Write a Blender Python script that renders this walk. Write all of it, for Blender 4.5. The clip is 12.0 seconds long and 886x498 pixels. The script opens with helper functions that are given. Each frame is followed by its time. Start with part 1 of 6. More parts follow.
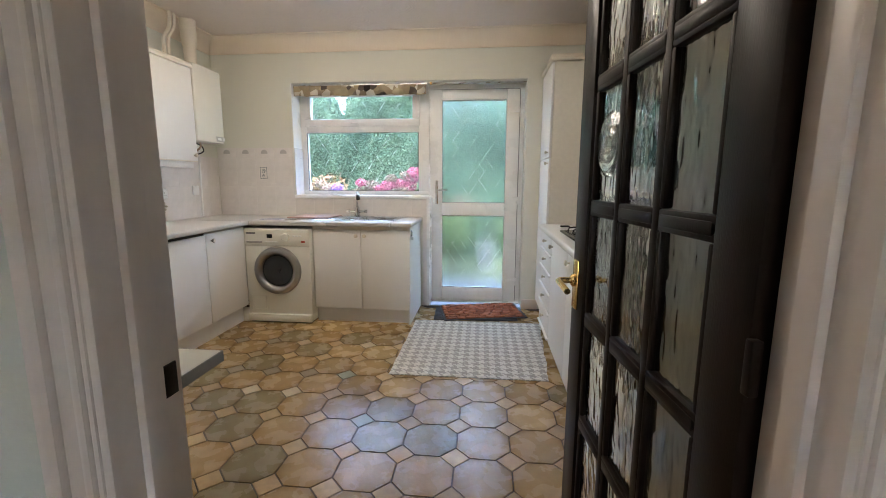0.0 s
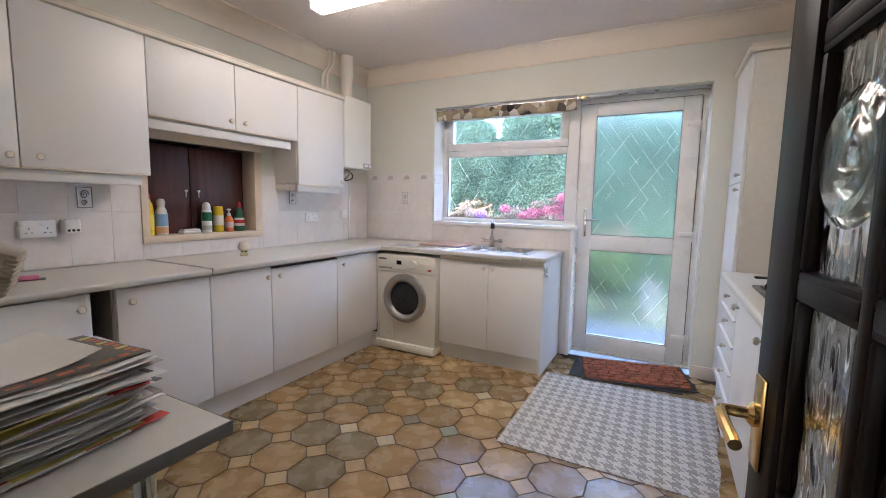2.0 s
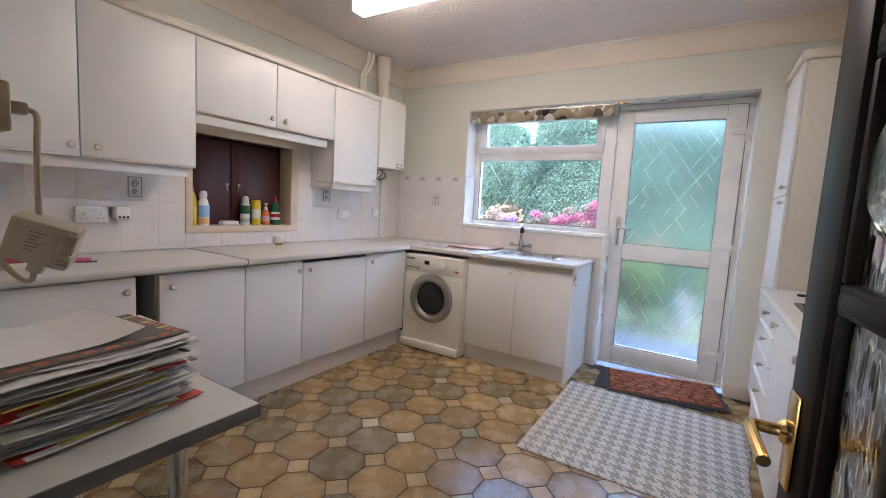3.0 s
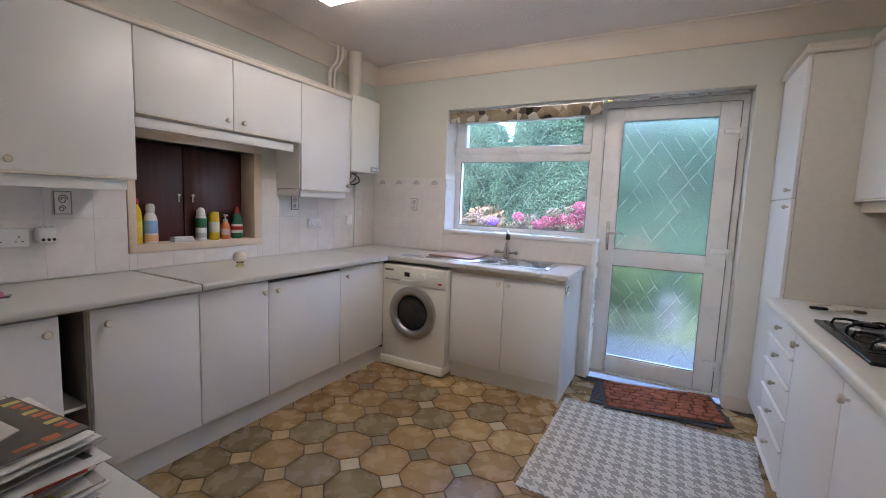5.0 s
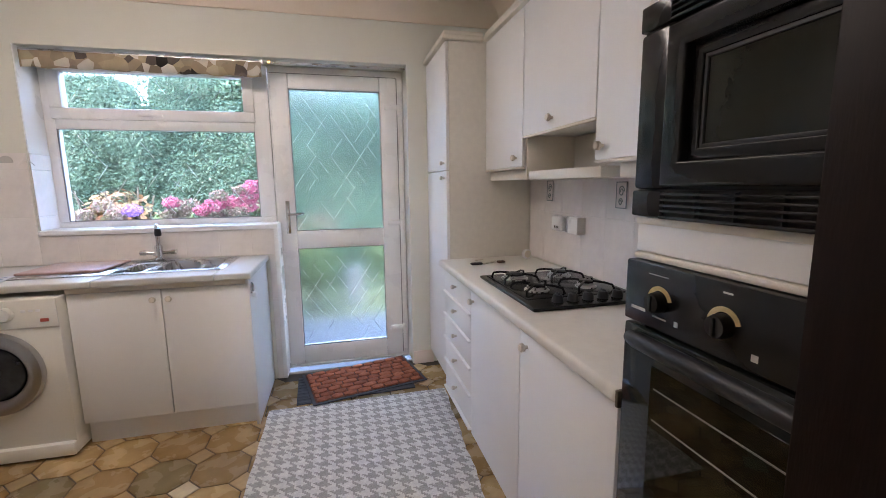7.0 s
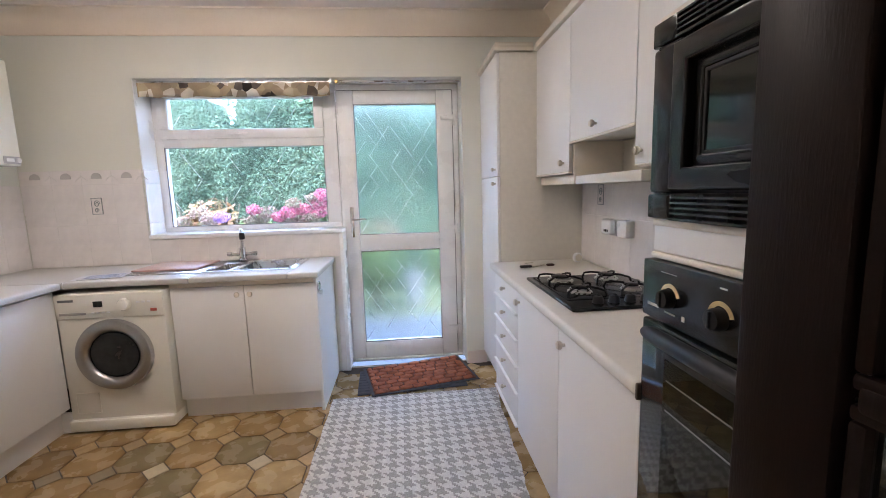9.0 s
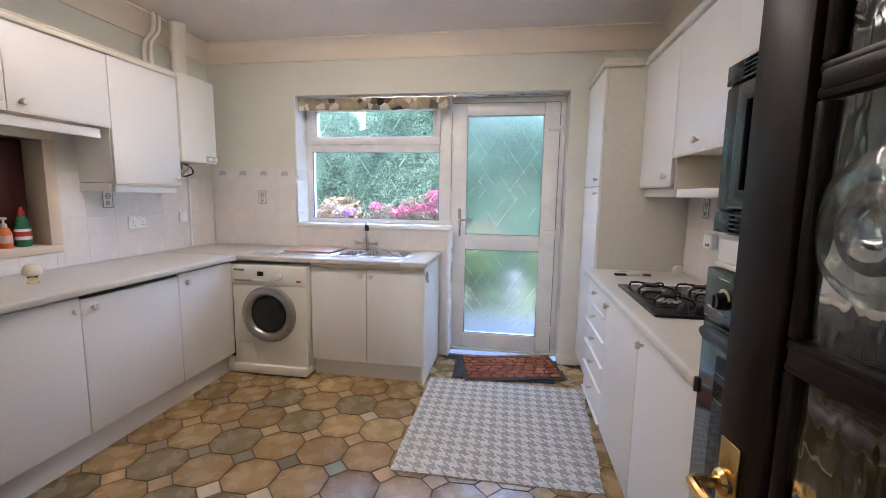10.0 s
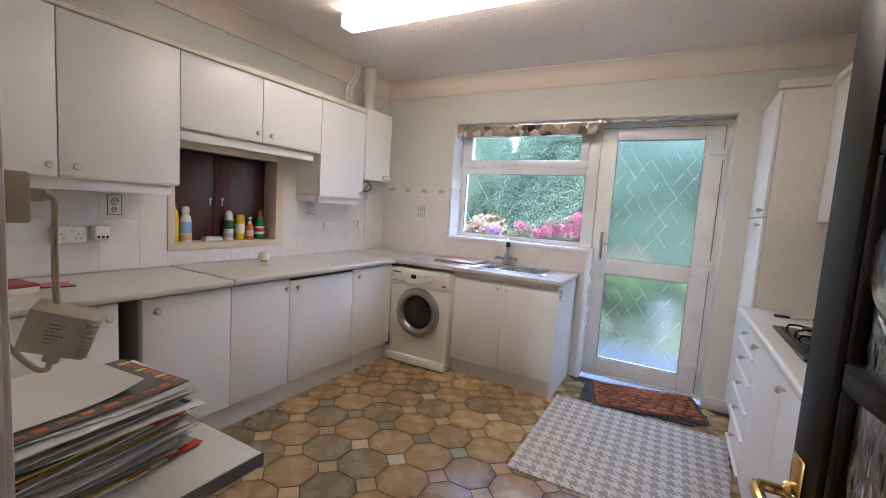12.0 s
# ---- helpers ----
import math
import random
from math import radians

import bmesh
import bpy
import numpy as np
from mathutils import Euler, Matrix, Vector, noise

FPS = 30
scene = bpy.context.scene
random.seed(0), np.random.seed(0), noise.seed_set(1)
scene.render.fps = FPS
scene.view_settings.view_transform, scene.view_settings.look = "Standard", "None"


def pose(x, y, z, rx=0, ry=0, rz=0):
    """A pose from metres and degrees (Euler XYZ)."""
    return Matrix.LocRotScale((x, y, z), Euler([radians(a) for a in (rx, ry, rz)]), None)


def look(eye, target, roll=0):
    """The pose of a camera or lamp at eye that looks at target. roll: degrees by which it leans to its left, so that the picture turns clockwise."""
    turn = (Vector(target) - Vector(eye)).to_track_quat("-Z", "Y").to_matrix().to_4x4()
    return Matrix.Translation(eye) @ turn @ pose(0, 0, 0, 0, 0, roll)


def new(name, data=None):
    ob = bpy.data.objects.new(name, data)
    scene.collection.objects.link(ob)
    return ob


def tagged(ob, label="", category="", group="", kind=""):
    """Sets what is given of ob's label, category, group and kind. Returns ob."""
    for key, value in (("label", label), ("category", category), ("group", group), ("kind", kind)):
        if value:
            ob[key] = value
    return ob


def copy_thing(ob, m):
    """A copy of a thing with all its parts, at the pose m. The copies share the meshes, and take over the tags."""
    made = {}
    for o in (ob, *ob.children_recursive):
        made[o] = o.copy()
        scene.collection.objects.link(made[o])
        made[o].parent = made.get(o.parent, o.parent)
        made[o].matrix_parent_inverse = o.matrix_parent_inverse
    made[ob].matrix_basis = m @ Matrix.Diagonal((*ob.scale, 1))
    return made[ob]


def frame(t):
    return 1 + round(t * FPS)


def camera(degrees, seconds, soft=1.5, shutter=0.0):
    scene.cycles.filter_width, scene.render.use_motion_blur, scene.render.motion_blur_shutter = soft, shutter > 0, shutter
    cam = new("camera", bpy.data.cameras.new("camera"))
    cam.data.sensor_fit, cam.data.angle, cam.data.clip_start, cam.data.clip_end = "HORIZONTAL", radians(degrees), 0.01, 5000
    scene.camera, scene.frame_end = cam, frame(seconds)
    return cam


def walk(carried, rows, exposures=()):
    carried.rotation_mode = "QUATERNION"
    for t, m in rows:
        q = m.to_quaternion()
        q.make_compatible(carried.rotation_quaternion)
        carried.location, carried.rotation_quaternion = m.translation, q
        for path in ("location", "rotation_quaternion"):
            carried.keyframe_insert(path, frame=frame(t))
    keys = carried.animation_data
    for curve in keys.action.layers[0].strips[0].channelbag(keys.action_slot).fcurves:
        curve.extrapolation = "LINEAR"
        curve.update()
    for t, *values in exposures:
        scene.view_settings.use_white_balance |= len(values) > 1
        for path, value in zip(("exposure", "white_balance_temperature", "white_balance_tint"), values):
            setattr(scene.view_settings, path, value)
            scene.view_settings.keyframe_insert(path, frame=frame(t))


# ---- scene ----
cam = camera(92.8, 12.0, soft=0.9)
PATH = [  # t, eye, target, roll
    (0, (-0.022, 0.347, 1.255), (-0.219, 2.312, 0.941), 0.20),
    (0.5, (0.046, 0.490, 1.267), (-0.384, 2.427, 1.011), 1.70),
    (1, (0.121, 0.700, 1.297), (-0.565, 2.564, 1.061), 0.60),
    (1.5, (0.110, 0.789, 1.324), (-0.776, 2.567, 1.094), 0.10),
    (2, (0.106, 0.835, 1.290), (-0.820, 2.594, 1.077), 1.10),
    (2.5, (0.115, 0.820, 1.318), (-0.889, 2.535, 1.092), 2.56),
    (3, (0.114, 0.825, 1.280), (-0.930, 2.518, 1.076), 3.29),
    (3.2, (0.097, 0.834, 1.274), (-0.974, 2.510, 1.070), 3.05),
    (4.8, (-0.034, 1.017, 1.356), (-1.149, 2.663, 1.146), 3.06),
    (5, (-0.066, 1.033, 1.353), (-1.011, 2.783, 1.141), 2.20),
    (5.5, (-0.072, 1.099, 1.368), (-0.627, 3.006, 1.138), -0.10),
    (6, (-0.101, 1.166, 1.369), (-0.243, 3.143, 1.102), -1.00),
    (6.5, (-0.147, 1.268, 1.347), (0.051, 3.238, 1.062), -0.37),
    (7, (-0.159, 1.418, 1.368), (0.310, 3.339, 1.068), -0.73),
    (7.2, (-0.134, 1.462, 1.380), (0.408, 3.361, 1.066), -1.03),
    (8.8, (-0.132, 1.348, 1.376), (0.231, 3.296, 1.101), -2.02),
    (9, (-0.104, 1.286, 1.371), (0.068, 3.260, 1.101), -1.66),
    (9.5, (-0.089, 1.142, 1.370), (-0.243, 3.120, 1.112), 0.64),
    (10, (-0.079, 1.011, 1.381), (-0.391, 2.970, 1.128), 0.92),
    (10.5, (-0.041, 0.853, 1.366), (-0.598, 2.760, 1.133), 2.83),
    (11, (0.009, 0.807, 1.383), (-0.745, 2.646, 1.161), 3.27),
    (11.5, (0.042, 0.791, 1.387), (-0.858, 2.566, 1.186), 3.83),
    (12, (0.047, 0.792, 1.389), (-0.912, 2.536, 1.195), 3.72),
]
exposure_rows = [(0.0, 5.36, 6800, 10), (0.5, 5.45, 6500, 11), (1.0, 5.5, 6350, 15), (2.0, 5.42, 6250, 17), (3.2, 5.42, 6250, 18), (5.2, 5.05, 6150, 17), (6.5, 5.28, 6450, 19), (7.2, 5.3, 6450, 19), (9.5, 5.52, 6350, 18), (11.0, 5.15, 6350, 18), (12.0, 5.3, 6350, 18)]
walk(cam, [(t, look(eye, target, roll)) for t, eye, target, roll in PATH], exposure_rows)

# ---- light ----
world = bpy.data.worlds.new("sky")
scene.world = world
world.use_nodes = True
wn, wl = world.node_tree.nodes, world.node_tree.links
sky_node = wn.new("ShaderNodeTexSky")
sky_node.sky_type = "NISHITA"
sky_node.sun_disc = False
sky_node.sun_elevation, sky_node.sun_rotation = radians(60), radians(200)
wl.new(sky_node.outputs[0], wn["Background"].inputs[0])
wn["Background"].inputs[1].default_value = 0.15
sun = new("sun", bpy.data.lights.new("sun", "SUN"))
sun.data.energy, sun.data.angle, sun.data.color = 0.5, radians(12), (1.0, 0.96, 0.9)
sun.matrix_world = look((0, 0, 10), (0.19, 0.46, 10 - 0.87))

# ---- materials ----
def mat(name, c, rough=0.5, var=0.06, scale=6.0, bump=0.0, bscale=80.0, metal=0.0, rand=0.0, spec=0.5, stretch=None, coat=0.0):
    """A surface with colour variation at two scales, fine relief and, by rand, a tint that differs from piece to piece."""
    m = bpy.data.materials.new(name)
    m.use_nodes = True
    n, l = m.node_tree.nodes, m.node_tree.links
    b = n["Principled BSDF"]
    b.inputs["Metallic"].default_value, b.inputs["Specular IOR Level"].default_value = metal, spec
    b.inputs["Coat Weight"].default_value = coat
    co = n.new("ShaderNodeTexCoord")
    mp = n.new("ShaderNodeMapping")
    l.new(co.outputs["Object"], mp.inputs[0])
    if stretch:
        mp.inputs["Scale"].default_value = stretch
    big, fine = n.new("ShaderNodeTexNoise"), n.new("ShaderNodeTexNoise")
    big.inputs["Scale"].default_value, big.inputs["Detail"].default_value = scale, 5
    fine.inputs["Scale"].default_value, fine.inputs["Detail"].default_value = bscale, 3
    l.new(mp.outputs[0], big.inputs[0])
    l.new(mp.outputs[0], fine.inputs[0])
    add = n.new("ShaderNodeMath")
    add.operation = "MULTIPLY_ADD"
    l.new(big.outputs["Fac"], add.inputs[0])
    add.inputs[1].default_value = 0.7
    sc = n.new("ShaderNodeMath")
    sc.operation = "MULTIPLY"
    l.new(fine.outputs["Fac"], sc.inputs[0])
    sc.inputs[1].default_value = 0.3
    l.new(sc.outputs[0], add.inputs[2])
    rng = n.new("ShaderNodeMapRange")
    rng.inputs["From Min"].default_value, rng.inputs["From Max"].default_value = 0.3, 0.7
    rng.inputs["To Min"].default_value, rng.inputs["To Max"].default_value = 1 - var * 1.5, 1 + var
    l.new(add.outputs[0], rng.inputs["Value"])
    last = rng.outputs[0]
    if rand:
        oi = n.new("ShaderNodeObjectInfo")
        r2 = n.new("ShaderNodeMapRange")
        r2.inputs["To Min"].default_value, r2.inputs["To Max"].default_value = 1 - rand, 1 + rand
        l.new(oi.outputs["Random"], r2.inputs["Value"])
        mu = n.new("ShaderNodeMath")
        mu.operation = "MULTIPLY"
        l.new(last, mu.inputs[0])
        l.new(r2.outputs[0], mu.inputs[1])
        last = mu.outputs[0]
    hv = n.new("ShaderNodeHueSaturation")
    hv.inputs["Color"].default_value = (*c, 1)
    l.new(last, hv.inputs["Value"])
    l.new(hv.outputs[0], b.inputs["Base Color"])
    rr = n.new("ShaderNodeMapRange")
    rr.inputs["To Min"].default_value, rr.inputs["To Max"].default_value = max(0.02, rough - 0.08), min(1, rough + 0.08)
    l.new(big.outputs["Fac"], rr.inputs["Value"])
    l.new(rr.outputs[0], b.inputs["Roughness"])
    if bump:
        bp = n.new("ShaderNodeBump")
        bp.inputs["Strength"].default_value, bp.inputs["Distance"].default_value = bump, 0.002
        l.new(fine.outputs["Fac"], bp.inputs["Height"])
        l.new(bp.outputs[0], b.inputs["Normal"])
    return m


def ramp_mat(name, colours, rough=0.5, scale=8.0, bump=0.2, bscale=60.0, metal=0.0):
    """A base colour picked for each piece at random from a few, mottled."""
    m = mat(name, (0.5, 0.5, 0.5), rough, 0.12, scale, bump, bscale, metal)
    n, l = m.node_tree.nodes, m.node_tree.links
    hv = next(x for x in n if x.type == "HUE_SAT")
    oi, cr = n.new("ShaderNodeObjectInfo"), n.new("ShaderNodeValToRGB")
    cr.color_ramp.interpolation = "CONSTANT"
    e = cr.color_ramp.elements
    while len(e) < len(colours):
        e.new(0.5)
    for i, c in enumerate(colours):
        e[i].position, e[i].color = i / len(colours), (*c, 1)
    l.new(oi.outputs["Random"], cr.inputs[0])
    l.new(cr.outputs[0], hv.inputs["Color"])
    return m


def glass(name, c=(1, 1, 1), rough=0.0, bump=0.0, bscale=20.0, stretch=None):
    m = bpy.data.materials.new(name)
    m.use_nodes = True
    n, l = m.node_tree.nodes, m.node_tree.links
    b = n["Principled BSDF"]
    b.inputs["Base Color"].default_value = (*c, 1)
    b.inputs["Transmission Weight"].default_value, b.inputs["Roughness"].default_value, b.inputs["IOR"].default_value = 1, rough, 1.45
    if bump:
        co, mp, no, bp = n.new("ShaderNodeTexCoord"), n.new("ShaderNodeMapping"), n.new("ShaderNodeTexNoise"), n.new("ShaderNodeBump")
        if stretch:
            mp.inputs["Scale"].default_value = stretch
        l.new(co.outputs["Object"], mp.inputs[0])
        l.new(mp.outputs[0], no.inputs[0])
        no.inputs["Scale"].default_value = bscale
        bp.inputs["Strength"].default_value, bp.inputs["Distance"].default_value = bump, 0.01
        l.new(no.outputs["Fac"], bp.inputs["Height"])
        l.new(bp.outputs[0], b.inputs["Normal"])
    return m


def glow(name, c, strength):
    m = bpy.data.materials.new(name)
    m.use_nodes = True
    b = m.node_tree.nodes["Principled BSDF"]
    b.inputs["Base Color"].default_value = (0.9, 0.9, 0.9, 1)
    b.inputs["Emission Color"].default_value, b.inputs["Emission Strength"].default_value = (*c, 1), strength
    return m


M_WALL = mat("wall_paint", (0.72, 0.715, 0.64), 0.85, 0.03, 1.5, 0.15, 120)
M_CEIL = mat("ceiling_artex", (0.78, 0.70, 0.63), 0.9, 0.03, 1.2, 0.5, 30)
M_COVE = mat("coving_paint", (0.82, 0.72, 0.60), 0.75, 0.03, 2)
M_MEL = mat("white_melamine", (0.82, 0.81, 0.79), 0.38, 0.02, 3, 0.05, 150)
M_CARC = mat("carcass_board", (0.7, 0.66, 0.58), 0.5, 0.03, 3)
M_HATCHF = mat("beige_hatch_paint", (0.72, 0.60, 0.47), 0.5, 0.05, 6)
M_CREAM = mat("cream_trim", (0.78, 0.72, 0.62), 0.5, 0.04, 5)
M_TOP = mat("grey_laminate", (0.60, 0.585, 0.55), 0.36, 0.02, 3, 0.02, 300)
M_TOPR = mat("cream_laminate", (0.72, 0.69, 0.62), 0.35, 0.04, 30, 0.03, 300)
M_GASK_SHADE = mat("gasket_and_gap_shade", (0.22, 0.22, 0.22), 0.6, 0.1, 10)
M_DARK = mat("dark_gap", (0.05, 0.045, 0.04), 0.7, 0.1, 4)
M_TILE = mat("white_wall_tile", (0.81, 0.77, 0.745), 0.16, 0.05, 9, 0.05, 40, rand=0.02)
M_GROUT = mat("grout", (0.76, 0.73, 0.70), 0.9, 0.05, 20, 0.2, 200)
M_PVC = mat("white_upvc", (0.86, 0.86, 0.85), 0.28, 0.02, 4)
M_GLOSS = mat("white_gloss_paint", (0.76, 0.66, 0.60), 0.35, 0.04, 4, 0.05, 60)
M_STEEL = mat("brushed_steel", (0.62, 0.61, 0.59), 0.28, 0.08, 10, 0.05, 200, metal=1.0, stretch=(1, 12, 1))
M_CHROME = mat("chrome", (0.75, 0.75, 0.76), 0.1, 0.03, 6, metal=1.0)
M_NICKEL = mat("satin_nickel", (0.62, 0.57, 0.48), 0.3, 0.05, 20, metal=1.0)
M_BRASS = mat("brass", (0.75, 0.52, 0.22), 0.22, 0.08, 20, metal=1.0)
M_ENAMEL = mat("white_enamel", (0.82, 0.80, 0.72), 0.22, 0.02, 4)
M_BLACK = mat("black_enamel", (0.012, 0.012, 0.013), 0.2, 0.1, 8, spec=0.28)
M_BLKPL = mat("black_plastic", (0.02, 0.02, 0.021), 0.42, 0.1, 10, 0.05, 150, spec=0.35)
M_BLKGL = mat("black_glass", (0.012, 0.014, 0.012), 0.05, 0.05, 4, spec=0.35)
M_DOORW = mat("dark_mahogany", (0.014, 0.0075, 0.006), 0.38, 0.3, 4, 0.12, 70, stretch=(6, 6, 0.6), spec=0.12)
M_HATCHW = mat("mahogany_door", (0.075, 0.022, 0.02), 0.35, 0.35, 5, 0.1, 60, stretch=(5, 5, 0.5))
M_GLASS = glass("clear_glass", (0.86, 0.88, 0.87))
M_FROST = glass("frosted_glass", (0.74, 0.82, 0.80), 0.24)
M_LEAD = mat("bevelled_line", (0.75, 0.78, 0.77), 0.15, 0.1, 30)
M_RIPPLE = glass("rippled_glass", (0.93, 0.98, 0.96), 0.04, 1.0, 16, (1, 1, 0.45))
M_TUBE = glow("lamp_diffuser", (1.0, 0.905, 0.80), 0.72)
M_TUBESIDE = glow("lamp_diffuser_side", (1.0, 0.90, 0.77), 0.30)
M_OCT = {k: mat(n, c, 0.27, 0.10, 9, 0.25, 45, rand=0.10) for k, n, c in (("T", "tan_floor_tile", (0.42, 0.285, 0.135)), ("L", "light_floor_tile", (0.50, 0.36, 0.175)), ("G", "grey_green_floor_tile", (0.27, 0.215, 0.12)), ("B", "brown_floor_tile", (0.33, 0.225, 0.11)))}
M_INSET = ramp_mat("small_floor_tile", [(0.50, 0.34, 0.165), (0.44, 0.30, 0.14), (0.47, 0.31, 0.145), (0.54, 0.39, 0.20), (0.38, 0.26, 0.125), (0.50, 0.345, 0.17)], 0.36, 9, 0.25, 45)


def mottle(m, tint, amount, scale):
    """Clouds of a second tint over the piece's own colour."""
    n, l = m.node_tree.nodes, m.node_tree.links
    b = n["Principled BSDF"]
    src = b.inputs["Base Color"].links[0].from_socket
    co, no, cr, mx = n.new("ShaderNodeTexCoord"), n.new("ShaderNodeTexNoise"), n.new("ShaderNodeValToRGB"), n.new("ShaderNodeMix")
    oi, av = n.new("ShaderNodeObjectInfo"), n.new("ShaderNodeVectorMath")
    av.operation = "MULTIPLY_ADD"
    l.new(oi.outputs["Location"], av.inputs[0])
    av.inputs[1].default_value = (7.3, 5.1, 3.7)
    l.new(co.outputs["Object"], av.inputs[2])
    l.new(av.outputs[0], no.inputs[0])
    no.inputs["Scale"].default_value, no.inputs["Detail"].default_value = scale, 4
    cr.color_ramp.elements[0].position, cr.color_ramp.elements[1].position = 0.38, 0.68
    l.new(no.outputs["Fac"], cr.inputs[0])
    mul = n.new("ShaderNodeMath")
    mul.operation = "MULTIPLY"
    mul.inputs[1].default_value = amount
    l.new(cr.outputs[0], mul.inputs[0])
    mx.data_type = "RGBA"
    mx.blend_type = "MULTIPLY"
    l.new(mul.outputs[0], mx.inputs["Factor"])
    l.new(src, mx.inputs["A"])
    mx.inputs["B"].default_value = (*tint, 1)
    l.new(mx.outputs["Result"], b.inputs["Base Color"])


def glaze_rim(m, r0, r1, tint):
    """The browner, thinner glaze round the rim of each fired tile, with an uneven border."""
    n, l = m.node_tree.nodes, m.node_tree.links
    b = n["Principled BSDF"]
    src = b.inputs["Base Color"].links[0].from_socket
    co, ln, no, ad, mr, mx, oi, av = (n.new(k) for k in ("ShaderNodeTexCoord", "ShaderNodeVectorMath", "ShaderNodeTexNoise", "ShaderNodeMath", "ShaderNodeMapRange", "ShaderNodeMix", "ShaderNodeObjectInfo", "ShaderNodeVectorMath"))
    ln.operation, ad.operation, av.operation = "LENGTH", "MULTIPLY_ADD", "MULTIPLY_ADD"
    l.new(co.outputs["Object"], ln.inputs[0])
    l.new(oi.outputs["Location"], av.inputs[0])
    av.inputs[1].default_value = (5.3, 7.1, 0)
    l.new(co.outputs["Object"], av.inputs[2])
    l.new(av.outputs[0], no.inputs[0])
    no.inputs["Scale"].default_value = 14.0
    l.new(no.outputs["Fac"], ad.inputs[0])
    ad.inputs[1].default_value = 0.05
    l.new(ln.outputs["Value"], ad.inputs[2])
    mr.inputs["From Min"].default_value, mr.inputs["From Max"].default_value = r0 + 0.025, r1 + 0.025
    mr.interpolation_type = "SMOOTHSTEP"
    l.new(ad.outputs[0], mr.inputs["Value"])
    mx.data_type, mx.blend_type = "RGBA", "MULTIPLY"
    l.new(mr.outputs[0], mx.inputs["Factor"])
    l.new(src, mx.inputs["A"])
    mx.inputs["B"].default_value = (*tint, 1)
    l.new(mx.outputs["Result"], b.inputs["Base Color"])


for _m in M_OCT.values():
    mottle(_m, (0.68, 0.63, 0.54), 0.7, 9)
    glaze_rim(_m, 0.085, 0.14, (0.76, 0.69, 0.60))
    _m.node_tree.nodes["Principled BSDF"].inputs["Specular IOR Level"].default_value = 0.5
mottle(M_INSET, (0.62, 0.6, 0.55), 0.6, 18)


def swirl(m, scale, rings, strength):
    """Combed plaster fans: arcs round scattered centres, worn smooth in patches."""
    n, l = m.node_tree.nodes, m.node_tree.links
    b = n["Principled BSDF"]
    co, no, vo = n.new("ShaderNodeTexCoord"), n.new("ShaderNodeTexNoise"), n.new("ShaderNodeTexVoronoi")
    no.inputs["Scale"].default_value = 3.0
    mxv = n.new("ShaderNodeMix")
    mxv.data_type = "VECTOR"
    mxv.inputs["Factor"].default_value = 0.3
    l.new(co.outputs["Object"], no.inputs[0])
    l.new(co.outputs["Object"], mxv.inputs["A"])
    l.new(no.outputs["Color"], mxv.inputs["B"])
    l.new(mxv.outputs["Result"], vo.inputs[0])
    vo.inputs["Scale"].default_value = scale
    mu, si, msk, mm = (n.new("ShaderNodeMath") for _ in range(4))
    mu.operation, si.operation, msk.operation, mm.operation = "MULTIPLY", "SINE", "MULTIPLY_ADD", "MULTIPLY"
    mu.inputs[1].default_value = rings
    l.new(vo.outputs["Distance"], mu.inputs[0])
    l.new(mu.outputs[0], si.inputs[0])
    n2 = n.new("ShaderNodeTexNoise")
    n2.inputs["Scale"].default_value = 5.0
    l.new(co.outputs["Object"], n2.inputs[0])
    cr = n.new("ShaderNodeValToRGB")
    cr.color_ramp.elements[0].position, cr.color_ramp.elements[1].position = 0.45, 0.62
    l.new(n2.outputs["Fac"], cr.inputs[0])
    l.new(si.outputs[0], mm.inputs[0])
    l.new(cr.outputs[0], mm.inputs[1])
    bp = n.new("ShaderNodeBump")
    bp.inputs["Strength"].default_value, bp.inputs["Distance"].default_value = strength, 0.004
    l.new(mm.outputs[0], bp.inputs["Height"])
    if b.inputs["Normal"].links:
        l.new(b.inputs["Normal"].links[0].from_socket, bp.inputs["Normal"])
    l.new(bp.outputs[0], b.inputs["Normal"])


swirl(M_CEIL, 3.2, 80, 0.22)
M_FGROUT = mat("floor_grout", (0.045, 0.032, 0.022), 0.7, 0.1, 10, 0.2, 150)
M_HALLF = mat("hall_carpet", (0.25, 0.2, 0.16), 0.95, 0.15, 30, 0.6, 400)

# ---- mesh helpers ----
def bx(x0, y0, z0, x1, y1, z1, bevel=0.0, bm=None, seg=2):
    """A box, with rounded edges where bevel is given; added to bm if there is one."""
    t = bmesh.new()
    bmesh.ops.create_cube(t, size=1)
    s = Vector((abs(x1 - x0), abs(y1 - y0), abs(z1 - z0)))
    c = Vector(((x0 + x1) / 2, (y0 + y1) / 2, (z0 + z1) / 2))
    for v in t.verts:
        v.co = Vector((v.co.x * s.x, v.co.y * s.y, v.co.z * s.z)) + c
    if bevel:
        bmesh.ops.bevel(t, geom=t.edges[:], offset=min(bevel, min(s) * 0.45), segments=seg, affect="EDGES", profile=0.5)
    return join(bm, t)


def join(bm, t):
    if bm is None:
        return t
    me = bpy.data.meshes.new("scratch")
    t.to_mesh(me)
    t.free()
    bm.from_mesh(me)
    bpy.data.meshes.remove(me)
    return bm


